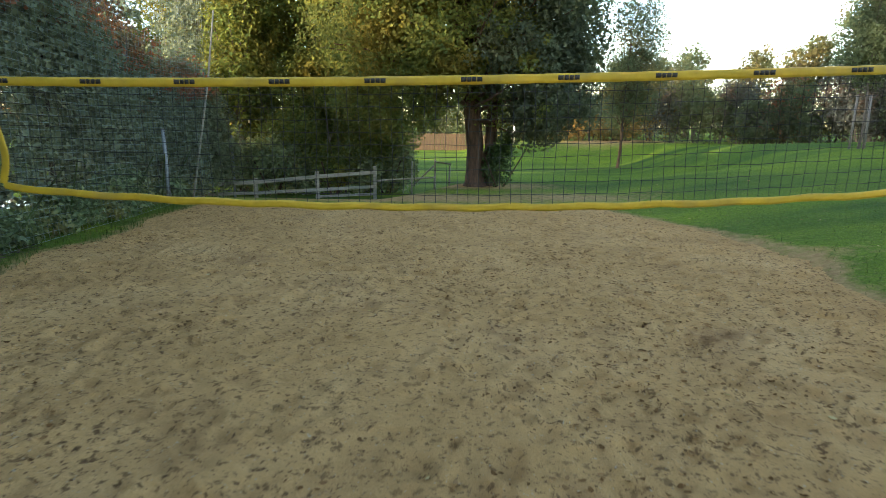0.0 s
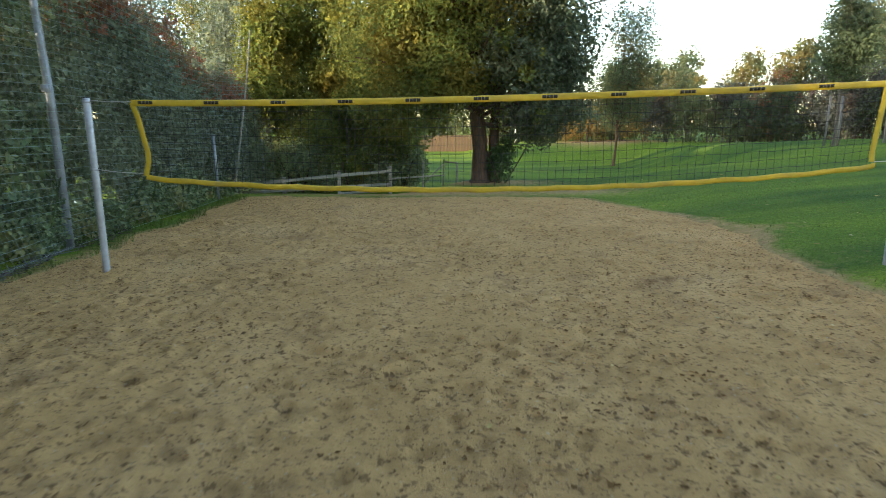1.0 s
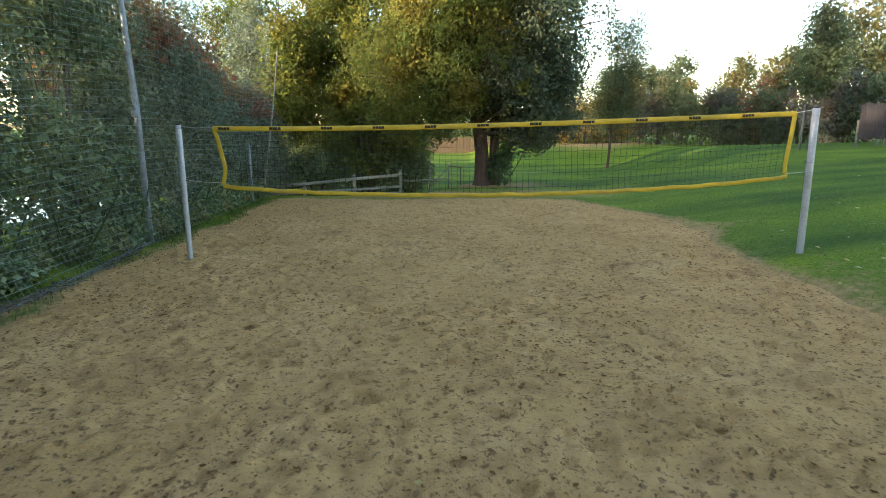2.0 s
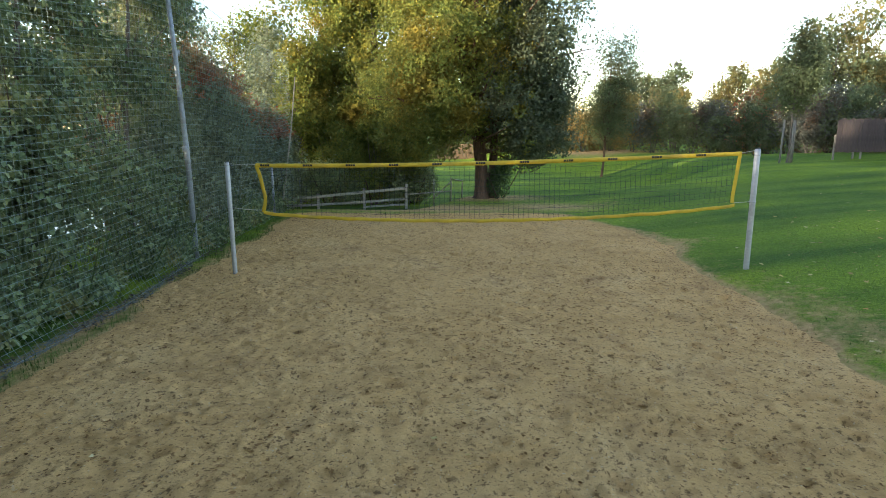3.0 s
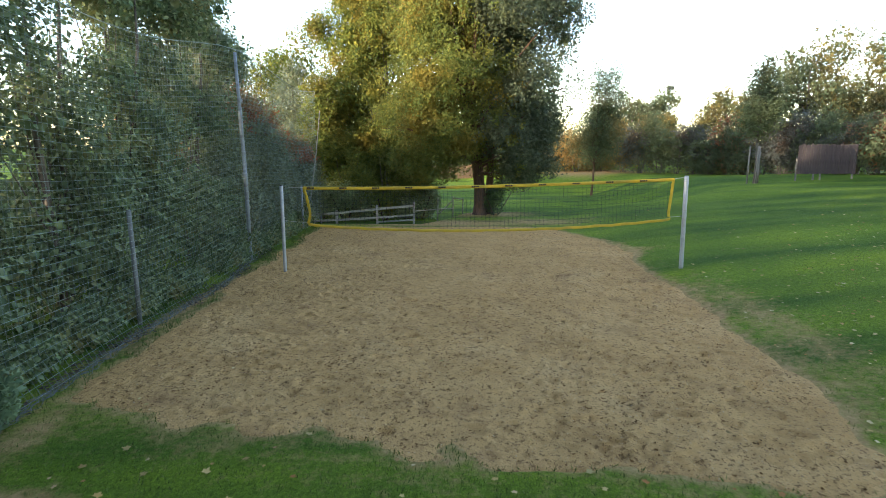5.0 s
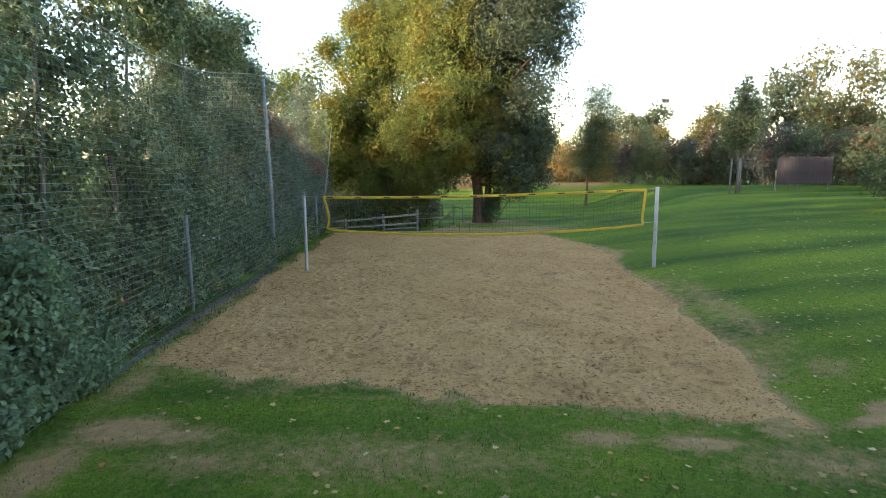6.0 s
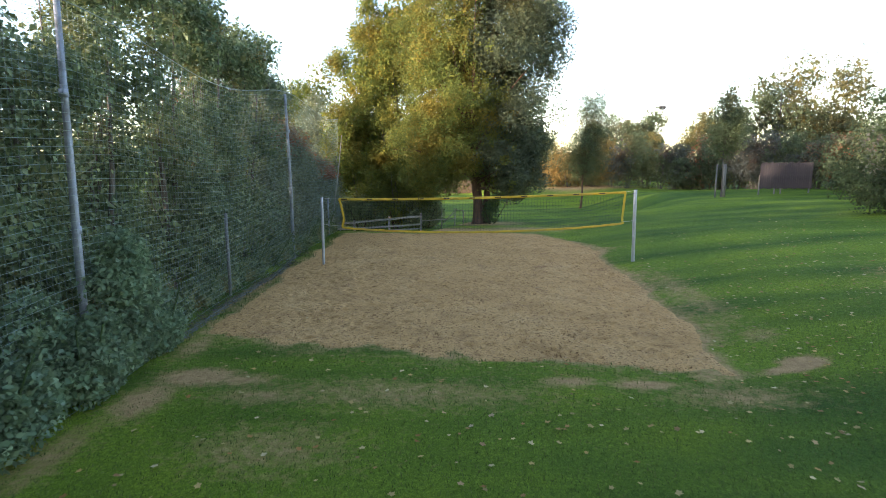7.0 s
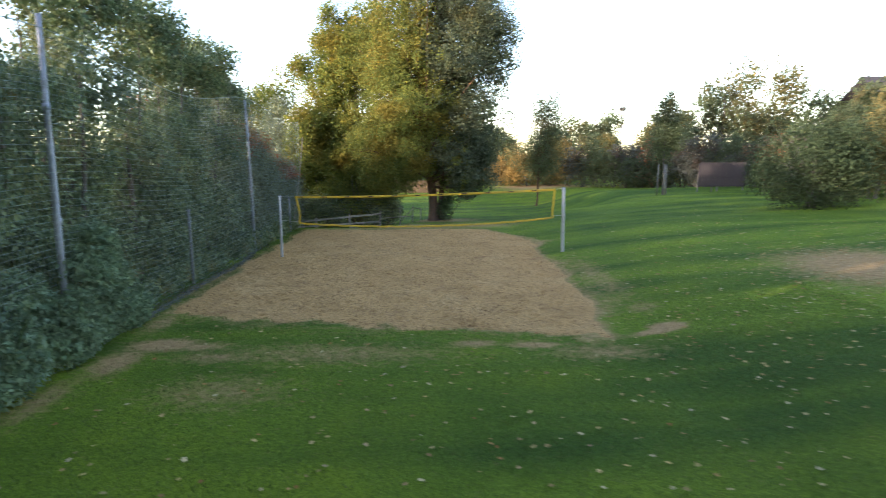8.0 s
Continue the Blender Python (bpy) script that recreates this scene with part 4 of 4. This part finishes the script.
tree("birch_tree", "grey-green birch at the end of the ball fence", "tree", -9.5, 16.6, [(0, 0, 2.6, 1.5, 1.4, 1.6), (0.3, 0, 4.4, 1.5, 1.4, 1.5), (-0.2, 0, 6.0, 1.3, 1.2, 1.3), (0.1, 0, 7.4, 0.8, 0.8, 0.9)], 0.13, 12000, BIRCH_LEAF, 13, (0.09, 7.6), bark=BARK_GREY, gap=0.42, per=22, n_limbs=30, core=0.06)
for k, (x, y, rx, h) in enumerate([(-6.6, 15.0, 1.6, 2.2), (-4.6, 15.2, 1.8, 1.7), (-2.7, 15.9, 1.2, 1.6), (-8.9, 12.6, 1.3, 2.0), (-7.9, 16.0, 1.6, 2.0), (-9.6, 14.6, 1.5, 1.9), (-10.5, 16.8, 1.6, 2.8)]):
    tree("bramble_bush", "dark green bramble thicket behind the rail fence", "bush", x, y, [(0, 0, h * 0.45, rx, 0.9, h * 0.5), (0.4, 0.2, h * 0.7, rx * 0.6, 0.7, h * 0.35)], 0.12, 4800, THICKET_LEAF, 20 + k, (0.025, h * 0.7), 3, n_limbs=24, gap=0.32, clump=0.18, fork=0.3, group="thicket behind the rail fence")

for k, (x, y, h) in enumerate([(-6.4, 15.9, 4.6), (-4.4, 15.8, 4.2), (-2.6, 16.4, 3.4), (-5.3, 15.7, 3.2), (-3.3, 16.2, 3.0)]):
    tree("yellow_shrub", "yellow-green shrub behind the rail fence", "shrub", x, y, random_lobes(h, 1.4, 7, br0, 0.22), 0.12, 7500, YELLOW_LEAF, 26 + k, (0.03, h * 0.8), 3, BARK_GREY, n_limbs=20, gap=0.4, grain=0.9, fork=0.5, group="shrubs behind the rail fence")

# hedge trees along the ball fence
# those at y <= -18 are unseen, added tall to shade the near lawn
HEDGE = [(-39.5, 14.6, 0), (-36.5, 14.2, 0), (-33.5, 14.4, 0), (-30.5, 14.5, 0), (-27.5, 14.8, 0), (-24.5, 14.4, 0), (-21.2, 13.4, 0), (-18.0, 11.0, 0), (-15.2, 7.4, 0), (-12.4, 6.4, 0), (-9.6, 6.8, 0), (-6.9, 8.6, 0), (-4.2, 9.0, 0), (-1.4, 8.7, 1), (1.5, 8.5, 1), (4.0, 7.7, 2), (6.5, 5.8, 3), (8.9, 4.6, 3), (11.2, 3.9, 3), (13.6, 4.8, 2)]
KINDS = [(HEDGE_LEAF, "dense dark green hedge tree behind the ball fence"), (HEDGE_LEAF, "tall leafy green hedge tree behind the ball fence"), (BIRCH_LEAF, "grey-green willow-like hedge tree behind the ball fence"), (BIRCH_LEAF, "grey-green hedge tree with reddening top behind the ball fence")]
hr = np.random.default_rng(77)
for k, (y, h, sort) in enumerate(HEDGE):
    m, lab = KINDS[sort]
    near = -16 < y < 15
    dx = -8.65 + hr.uniform(-0.25, 0.25)
    L = [(0.35, 0, 1.2, 1.3, 1.75, 1.4)]
    for q in range(10):
        size = hr.uniform(0.9, 1.4) * (1.05 - 0.045 * q)
        L.append((hr.uniform(-0.5, 0.7), hr.uniform(-1.75, 1.75), 1.8 + (h - 2.4) * (q + hr.random()) / 10, size, size, size * hr.uniform(0.8, 1.25)))
    blush = (RED_LEAF, "reddening top of the crown", lambda C, h=h: C[:, 2] > 0.62 * h + 1.6 * (field(C, 0.9) - 0.5)) if sort == 3 else None
    for q in (-1.3, -0.1, 1.2):
        size = hr.uniform(0.75, 1.05)
        L.append((hr.uniform(-0.4, 0.4), q + hr.uniform(-0.3, 0.3), h - size - hr.uniform(0.0, 0.9), size, size, size))
    # the unseen far ones get big leaves and a full core to block light
    tree("hedge_tree", lab, "tree", dx, y, L, 0.125 if near else 0.75, 19500 if near else 3800, m, 100 + k, (0.07, h * 0.85), 2, BARK_GREY, fork=0.8, gap=0.36, grain=1.1, n_limbs=22, clump=0.21, per=15, core=0.06 if near else 0.5, turned=blush, group="hedge trees along the ball fence")
# row added to stop low sun; the trees at x = -34 stay unseen
for k, y in enumerate([*np.arange(-66.0, 1.0, 4.8), 23.5]):
    y = float(y)
    h = (11.4 if y < -9 else 7.4) + 0.7 * math.sin(k * 2.3)
    L = [(0, 0, 1.8, 2.4, 3.0, 2.0), (0, 0.3, 4.2, 2.2, 2.9, 2.2), (0, 0, h * 0.62, 2.1, 2.9, h * 0.22), (0, 0, h - 1.5, 1.8, 2.5, 1.6)]
    tree("added_row_tree", "row tree with large dark leaves, added beyond the hedge as a sun screen", "tree", (-34.0 if y < 4 else -15.5) + 0.8 * math.sin(k * 1.7), y, L, 0.65, 1500, (HEDGE_LEAF, YELLOW_LEAF, BIRCH_LEAF)[k % 3], 150 + k, (0.1, h * 0.85), 1, BARK_GREY, n_limbs=20, gap=0.3, group="row beyond the hedge")

for k, y in enumerate(np.arange(-15.0, 1.5, 2.6)):
    h = (4.6 if y < -5 else 2.7) + 0.5 * math.sin(k * 1.9)
    tree("thicket_bush", "dark thicket in the shade of the hedge", "bush", -11.2 + 0.4 * math.sin(k * 2.7), float(y), [(0, 0, h * 0.45, 1.0, 1.6, h * 0.5)], 0.22, 3000, HEDGE_LEAF, 270 + k, (0.03, h * 0.7), 3, BARK_GREY, n_limbs=14, gap=0.36, clump=0.22, fork=0.3, group="thicket behind the hedge", z=0.0)

for k, (x, y, h) in enumerate([(-11.6, 6.2, 7.6), (-12.6, 8.8, 8.0), (-12.6, 23.0, 10.4), (-12.2, 19.8, 9.6), (-15.0, 20.5, 10.6), (-9.6, 21.4, 10.4), (-18.5, 18.5, 10.0)]):
    tree("birch_tree", ("airy birch with reddening leaves behind the hedge" if k in (0, 1, 6) else "airy birch with thin yellow-green leaves behind the hedge"), "tree", x, y, random_lobes(h, 1.7 if y < 10 else 2.7, 11, hr, 0.2), 0.14, 6500 if y < 10 else 10000, (RED_LEAF, RED_LEAF, BIRCH_LEAF, YELLOW_LEAF, BIRCH_LEAF, YELLOW_LEAF, RED_LEAF)[k], 180 + k, (0.09, h * 0.95), 1, BARK_GREY, n_limbs=30, gap=0.5 if y < 10 else 0.42, grain=0.9, core=0.0 if y < 10 else 0.04, group="birches behind the hedge")

# low growth along the foot of the ball fence
for k, (x, y, rx, ry, h, count) in enumerate([(-6.5, -10.4, 0.7, 1.15, 2.3, 9000), (-6.75, -12.2, 0.7, 1.1, 1.7, 6500), (-6.75, -14.2, 0.7, 1.2, 1.5, 5500), (-6.3, -9.3, 0.4, 0.8, 1.1, 4000), (-6.2, -11.6, 0.5, 1.0, 1.25, 5000), (-6.1, -13.4, 0.5, 1.0, 1.1, 4500), (-6.0, -15.4, 0.5, 1.2, 1.2, 4500), (-5.9, -17.6, 0.5, 1.2, 1.1, 3500)]):
    tree("mugwort_bush", "pale grey-green mugwort bush growing through the ball fence", "bush", x, y, [(0, 0, h * 0.4, rx, ry, h * 0.45), (0.1, 0.25, h * 0.72, rx * 0.6, ry * 0.55, h * 0.35)], 0.1, int(count * 1.2), MUGWORT, 200 + k, (0.015, h * 0.8), 5, IVY, n_limbs=26, gap=0.36, clump=0.13, per=12, fork=0.3, spread=0.15, droop=0.8, loose=0.9, group="mugwort at the ball fence", z=0.0)
for k, y in enumerate(np.arange(-16, 8.5, 1.7)):
    h = 0.85 + 0.25 * math.sin(k * 2.1)
    tree("bramble_bush", "low dark bramble along the foot of the ball fence", "bush", -6.98, float(y), [(0, 0, h * 0.42, 0.4, 1.05, h * 0.55)], 0.1, 2300, HEDGE_LEAF, 230 + k, (0.012, h * 0.8), 3, IVY, n_limbs=14, gap=0.3, clump=0.12, fork=0.2, spread=0.2, group="brambles along the ball fence", z=0.0)

# young trees on the lawn
tree("young_tree", "young slim maple with thin crown on the far lawn", "tree", 9.3, 29.0, [(-0.1, 0, 3.3, 2.0, 1.7, 1.1), (0.0, 0, 4.1, 2.1, 1.8, 1.4), (0.3, 0, 5.0, 2.0, 1.7, 1.5), (0.6, 0, 6.2, 1.8, 1.5, 1.6), (0.9, 0, 7.5, 1.4, 1.2, 1.4), (0.3, 0, 8.2, 1.0, 0.9, 1.1), (0.2, 0, 9.4, 0.5, 0.5, 0.9), (1.4, 0, 9.1, 0.6, 0.5, 0.9)], 0.125, 20000, YOUNG_LEAF, 31, (0.08, 8.4), bark=BARK, lean=(0.25, 0), gap=0.36, grain=1.3, n_limbs=40, fork=1.6)
tree("young_tree", "staked young tree with a dense grey-green top on the lawn", "tree", 16.4, 19.3, [(0.0, 0, 2.9, 0.9, 0.8, 0.7), (0.1, 0, 3.9, 1.5, 1.3, 1.1), (0.3, 0, 5.0, 1.4, 1.2, 1.2), (0.0, 0, 6.0, 0.8, 0.8, 0.9), (0.25, 0, 6.9, 0.4, 0.4, 0.5)], 0.13, 9000, FAR_LEAF, 32, (0.05, 6.8), bark=BARK_GREY, gap=0.4, n_limbs=30, fork=2.0, core=0.04)


def stakes():
    g = at(16.4, 19.3)
    s = thing("tree_stakes", 16.4, 19.3, g, "three grey wooden stakes round the young tree", "tree stake")
    for dx, dy in ((-0.33, 0.1), (0.02, -0.25), (0.3, 0.12)):
        part("stake", mesh_of("stake", *tube([(dx, dy, -0.2), (dx * 0.95, dy * 0.95, 1.0), (dx * 0.9, dy * 0.9, 2.15)], [0.05, 0.048, 0.045], 9), STAKE_WOOD, True), s)


stakes()

# bank of bushes at the far side of the lawn
br = np.random.default_rng(91)
MATS = [(FAR_LEAF, "green bush"), (BLUE_LEAF, "blue-grey bush"), (RED_LEAF, "reddish bush"), (FAR_LEAF, "olive bush"), (AUTUMN, "orange-brown bush"), (RUSTY, "rust-tinged bush")]


BANK = [(3.0, 52, 3.2, 0), (7.5, 45, 3.0, 4), (10.2, 43.5, 4.2, 4), (12.4, 42, 3.0, 4), (14.0, 38.5, 4.6, 4), (17.0, 37.5, 5.0, 0), (19.0, 35, 4.0, 1), (21.0, 33.5, 4.4, 2), (23.0, 31.5, 4.6, 1), (24.6, 29.5, 4.2, 1), (26.0, 27.0, 4.0, 3), (26.5, 24.0, 3.8, 2),
        (12.8, 40.5, 3.0, 3), (15.6, 38.0, 3.6, 1), (18.0, 36.0, 3.4, 3), (20.0, 34.0, 3.2, 0), (22.0, 32.4, 3.4, 3), (23.8, 30.3, 3.2, 1), (25.3, 28.2, 3.2, 0), (26.3, 25.5, 3.0, 1), (26.8, 22.8, 3.4, 3), (8.0, 43.5, 2.2, 4), (10.3, 41.0, 2.4, 4), (4.8, 47, 2.4, 0),
        (27.0, 21.5, 4.6, 0), (26.5, 18.5, 4.6, 1), (26.0, 15.5, 4.4, 0), (25.5, 12.0, 4.6, 3), (-6.0, 55.5, 4.6, 0), (-2.6, 56, 5.2, 3), (0.8, 55.5, 4.8, 0)]
for k, (x, y, h, sort) in enumerate(BANK):
    m, lab = MATS[sort]
    w = 2.1 + 0.4 * br.random()
    L = [(0, 0, h * 0.32, w, w * 0.8, h * 0.36)] + random_lobes(h, w * 1.15, 6, br, 0.4)
    tree("bush", "dense " + lab + " in the bank at the lawn's edge", "bush", x, y, L, 0.165, 4300, m, 300 + k, (0.04, h * 0.8), 3, BARK_GREY, n_limbs=14, gap=0.32, clump=0.2, per=18, fork=0.4, core=0.08, group="bushes along the lawn's edge")
TALL = [(14.5, 47, 6.6, 3), (18.5, 52, 8.0, 0), (23.0, 55, 8.3, 0), (28.5, 54, 8.4, 5), (25.5, 40.0, 7.6, 5), (29.0, 37, 10.2, 0), (31.8, 38, 11.6, 5), (35.2, 37.5, 11.6, 5), (37.0, 33, 8.6, 3), (30.0, 29, 6.0, 5), (32.5, 24, 6.4, 0), (33.5, 18, 6.4, 3), (8.0, 55, 7.0, 0), (-2.0, 60, 8.0, 3), (-12, 58, 10, 0), (10.5, 60, 6.0, 3), (5.0, 60, 6.0, 0), (19.5, 44, 5.6, 5), (36, 25, 7.4, 3), (27.8, 13, 6.4, 5), (29.8, 17, 7.0, 0), (31.0, 11, 7.0, 3)]
for k, (x, y, h, sort) in enumerate(TALL):
    m, lab = MATS[sort]
    w = h * 0.32
    L = [(0, 0, h * 0.55, w * 0.7, w * 0.7, h * 0.25)] + random_lobes(h, w * 1.25, 13, br, 0.25)
    tree("background_tree", "tall " + lab.replace("bush", "tree") + " beyond the bank of bushes", "tree", x, y, L, 0.18, 6800, m, 340 + k, (0.16, h * 0.85), 1, BARK_GREY, n_limbs=14, gap=0.36, clump=0.24, per=26, core=0.26, group="trees beyond the lawn")
tree("lawn_bush", "large spreading dark green bush on the lawn", "bush", 18.7, 6.4, [(-0.6, 0, 1.0, 2.0, 1.8, 1.2), (1.6, 0.4, 1.2, 2.2, 1.8, 1.4), (0, -0.6, 0.5, 1.8, 1.2, 0.7)] + random_lobes(4.3, 2.9, 12, br, 0.3), 0.13, 18000, DARK_BUSH, 370, (0.06, 3.4), 4, BARK_GREY, n_limbs=40, gap=0.4, grain=0.8, clump=0.2, fork=0.4, core=0.06)
tree("lawn_bush", "yellowing tall shrub beside the large bush", "bush", 24.0, 9.5, [(0, 0, 1.4, 1.8, 1.6, 1.4)] + random_lobes(4.7, 2.0, 10, br, 0.35), 0.17, 10000, RUSTY, 371, (0.06, 4.4), 3, BARK_GREY, n_limbs=30, gap=0.42, grain=0.8, clump=0.22, fork=0.4)

# unseen maples behind the start of the lawn, a leaf source, added to darken it
for k, (x, y, h) in enumerate([(-6.0, -26.0, 16.5), (1.0, -26.6, 17.5), (8.0, -26.0, 16.5), (15.5, -28, 14.0), (21.5, -24, 11.5)]):
    tree("shade_maple", "unseen tall broad maple added to shade the leaf-strewn lawn", "tree", x, y, random_lobes(h, 5.0, 13, br, 0.42), 0.85, 6000, (OAK_LEAF, YELLOW_LEAF)[k % 2], 390 + k, (0.22, h * 0.85), 1, BARK, n_limbs=20, gap=0.3, clump=0.45, core=0.3, group="maples behind the lawn")


# ---- grass and fallen leaves ----
def grass():
    r = np.random.default_rng(55)
    n = 190000
    x, y = r.uniform(-6.7, 9.5, n), r.uniform(-18.5, 8.5, n)
    x[150000:], y[150000:] = r.uniform(5, 26, 40000), r.uniform(-14, 26, 40000)
    d = inside(x, y)
    rim = np.exp(-(np.clip(-d, 0, 9) / 0.5) ** 2)
    near = smoothstep(-7.0, -9.0, y)
    keep = (d < 0.04) & (r.random(n) < 0.25 + 0.75 * np.maximum(rim, near))
    keep &= (x < 3.4) | (d < -1.1) | (r.random(n) < 0.15 + 0.75 * np.clip(-d, 0, 1.1))
    for px, py, rx, ry, amount in PATCHES:
        keep &= r.random(n) > 1.15 * amount * np.exp(-(((x - px) / rx) ** 2 + ((y - py) / ry) ** 2))
    x, y, d = x[keep], y[keep], d[keep]
    n = len(x)
    z = land(x, y) - np.clip(d, 0, 0.3) * 0.35 - 0.005
    h = r.uniform(0.025, 0.06, n) * (1 + 0.25 * np.exp(-(np.clip(-d, 0, 9) / 0.25) ** 2) * (flat_field(x, y, 2.5) > 0.45) + 1.8 * (x < -5.95) * flat_field(x, y, 1.8, 17))
    a = r.uniform(0, 6.28, n)
    w = r.uniform(0.004, 0.008, n)
    lean = r.normal(size=(n, 2)) * 0.02
    V = np.stack([np.stack([x - w * np.cos(a), y - w * np.sin(a), z], 1), np.stack([x + w * np.cos(a), y + w * np.sin(a), z], 1), np.stack([x + lean[:, 0], y + lean[:, 1], z + h], 1)], 1).reshape(-1, 3)
    tagged(new("grass", mesh_of("grass", V, np.arange(3 * n).reshape(-1, 3), BLADE)), "short green grass blades on the lawn", "grass", kind="stuff")


def litter(name, label, count, where, length, mat, seed, lobed=True, lift=0.006):
    r = np.random.default_rng(seed)
    x, y = where(r, count)
    n = len(x)
    d = inside(x, y)
    z = np.where(d > 0, -0.004, land(x, y) + 0.03) + lift
    star = np.array([0.52, 0.3, 0.45, 0.27, 0.38, 0.24, 0.14, 0.24, 0.36, 0.28, 0.46, 0.31]) if lobed else np.array([0.5, 0.34, 0.22, 0.36, 0.46, 0.3, 0.28, 0.32])
    k = len(star)
    a = np.arange(k) * 2 * np.pi / k
    turn, size = r.uniform(0, 6.28, n), length * r.uniform(0.5, 1.25, n)
    px, py = star[None] * np.cos(a)[None] * size[:, None], star[None] * np.sin(a)[None] * size[:, None]
    curl = (r.uniform(-0.1, 0.75, n) / length)[:, None] * (px ** 2) + r.uniform(-0.3, 0.3, n)[:, None] * py
    X = x[:, None] + px * np.cos(turn)[:, None] - py * np.sin(turn)[:, None]
    Yv = y[:, None] + px * np.sin(turn)[:, None] + py * np.cos(turn)[:, None]
    ring = np.stack([X, Yv, z[:, None] + curl], 2)
    V = np.concatenate([np.stack([x, y, z], 1)[:, None], ring], 1).reshape(-1, 3)
    base = np.arange(n)[:, None, None] * (k + 1)
    j = np.arange(k)
    F = (base + np.stack([0 * j, 1 + j, 1 + (j + 1) % k], 1)[None]).reshape(-1, 3)
    tagged(new(name, mesh_of(name, V, F, mat)), label, "leaves", kind="stuff")


def on_lawn(r, n):
    x = np.concatenate([r.uniform(-5, 9, n // 6), r.normal(12, 4.8, n)])
    y = np.concatenate([r.uniform(-19, -9, n // 6), r.normal(-7, 5.5, n)])
    keep = (inside(x, y) < -0.1) & (x > -6) & (x < 26)
    return x[keep], y[keep]


def on_sand(r, n):
    x, y = r.uniform(-6.2, 5.2, n), r.uniform(-10.6, 8.4, n)
    keep = (inside(x, y) > 0.03) & (flat_field(x, y, 0.9, 2) + 0.35 * flat_field(x, y, 4.0, 6) + 0.3 * r.random(n) > 0.72)
    return x[keep], y[keep]


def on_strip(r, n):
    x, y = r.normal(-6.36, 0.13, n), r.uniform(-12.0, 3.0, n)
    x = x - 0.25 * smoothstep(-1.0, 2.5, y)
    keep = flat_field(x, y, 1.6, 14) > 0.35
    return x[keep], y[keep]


grass()
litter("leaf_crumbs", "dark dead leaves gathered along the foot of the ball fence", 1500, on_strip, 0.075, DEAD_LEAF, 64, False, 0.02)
litter("fallen_leaves", "scattered pale and rusty fallen leaves on the lawn", 3000, on_lawn, 0.104, LITTER, 61)
litter("fallen_leaves", "a few pale fallen leaves on the sand", 260, on_sand, 0.06, LITTER, 62, False, 0.012)
litter("leaf_crumbs", "small dark leaf crumbs and clods strewn over the sand", 15500, on_sand, 0.05, CRUMB, 63, False, 0.01)
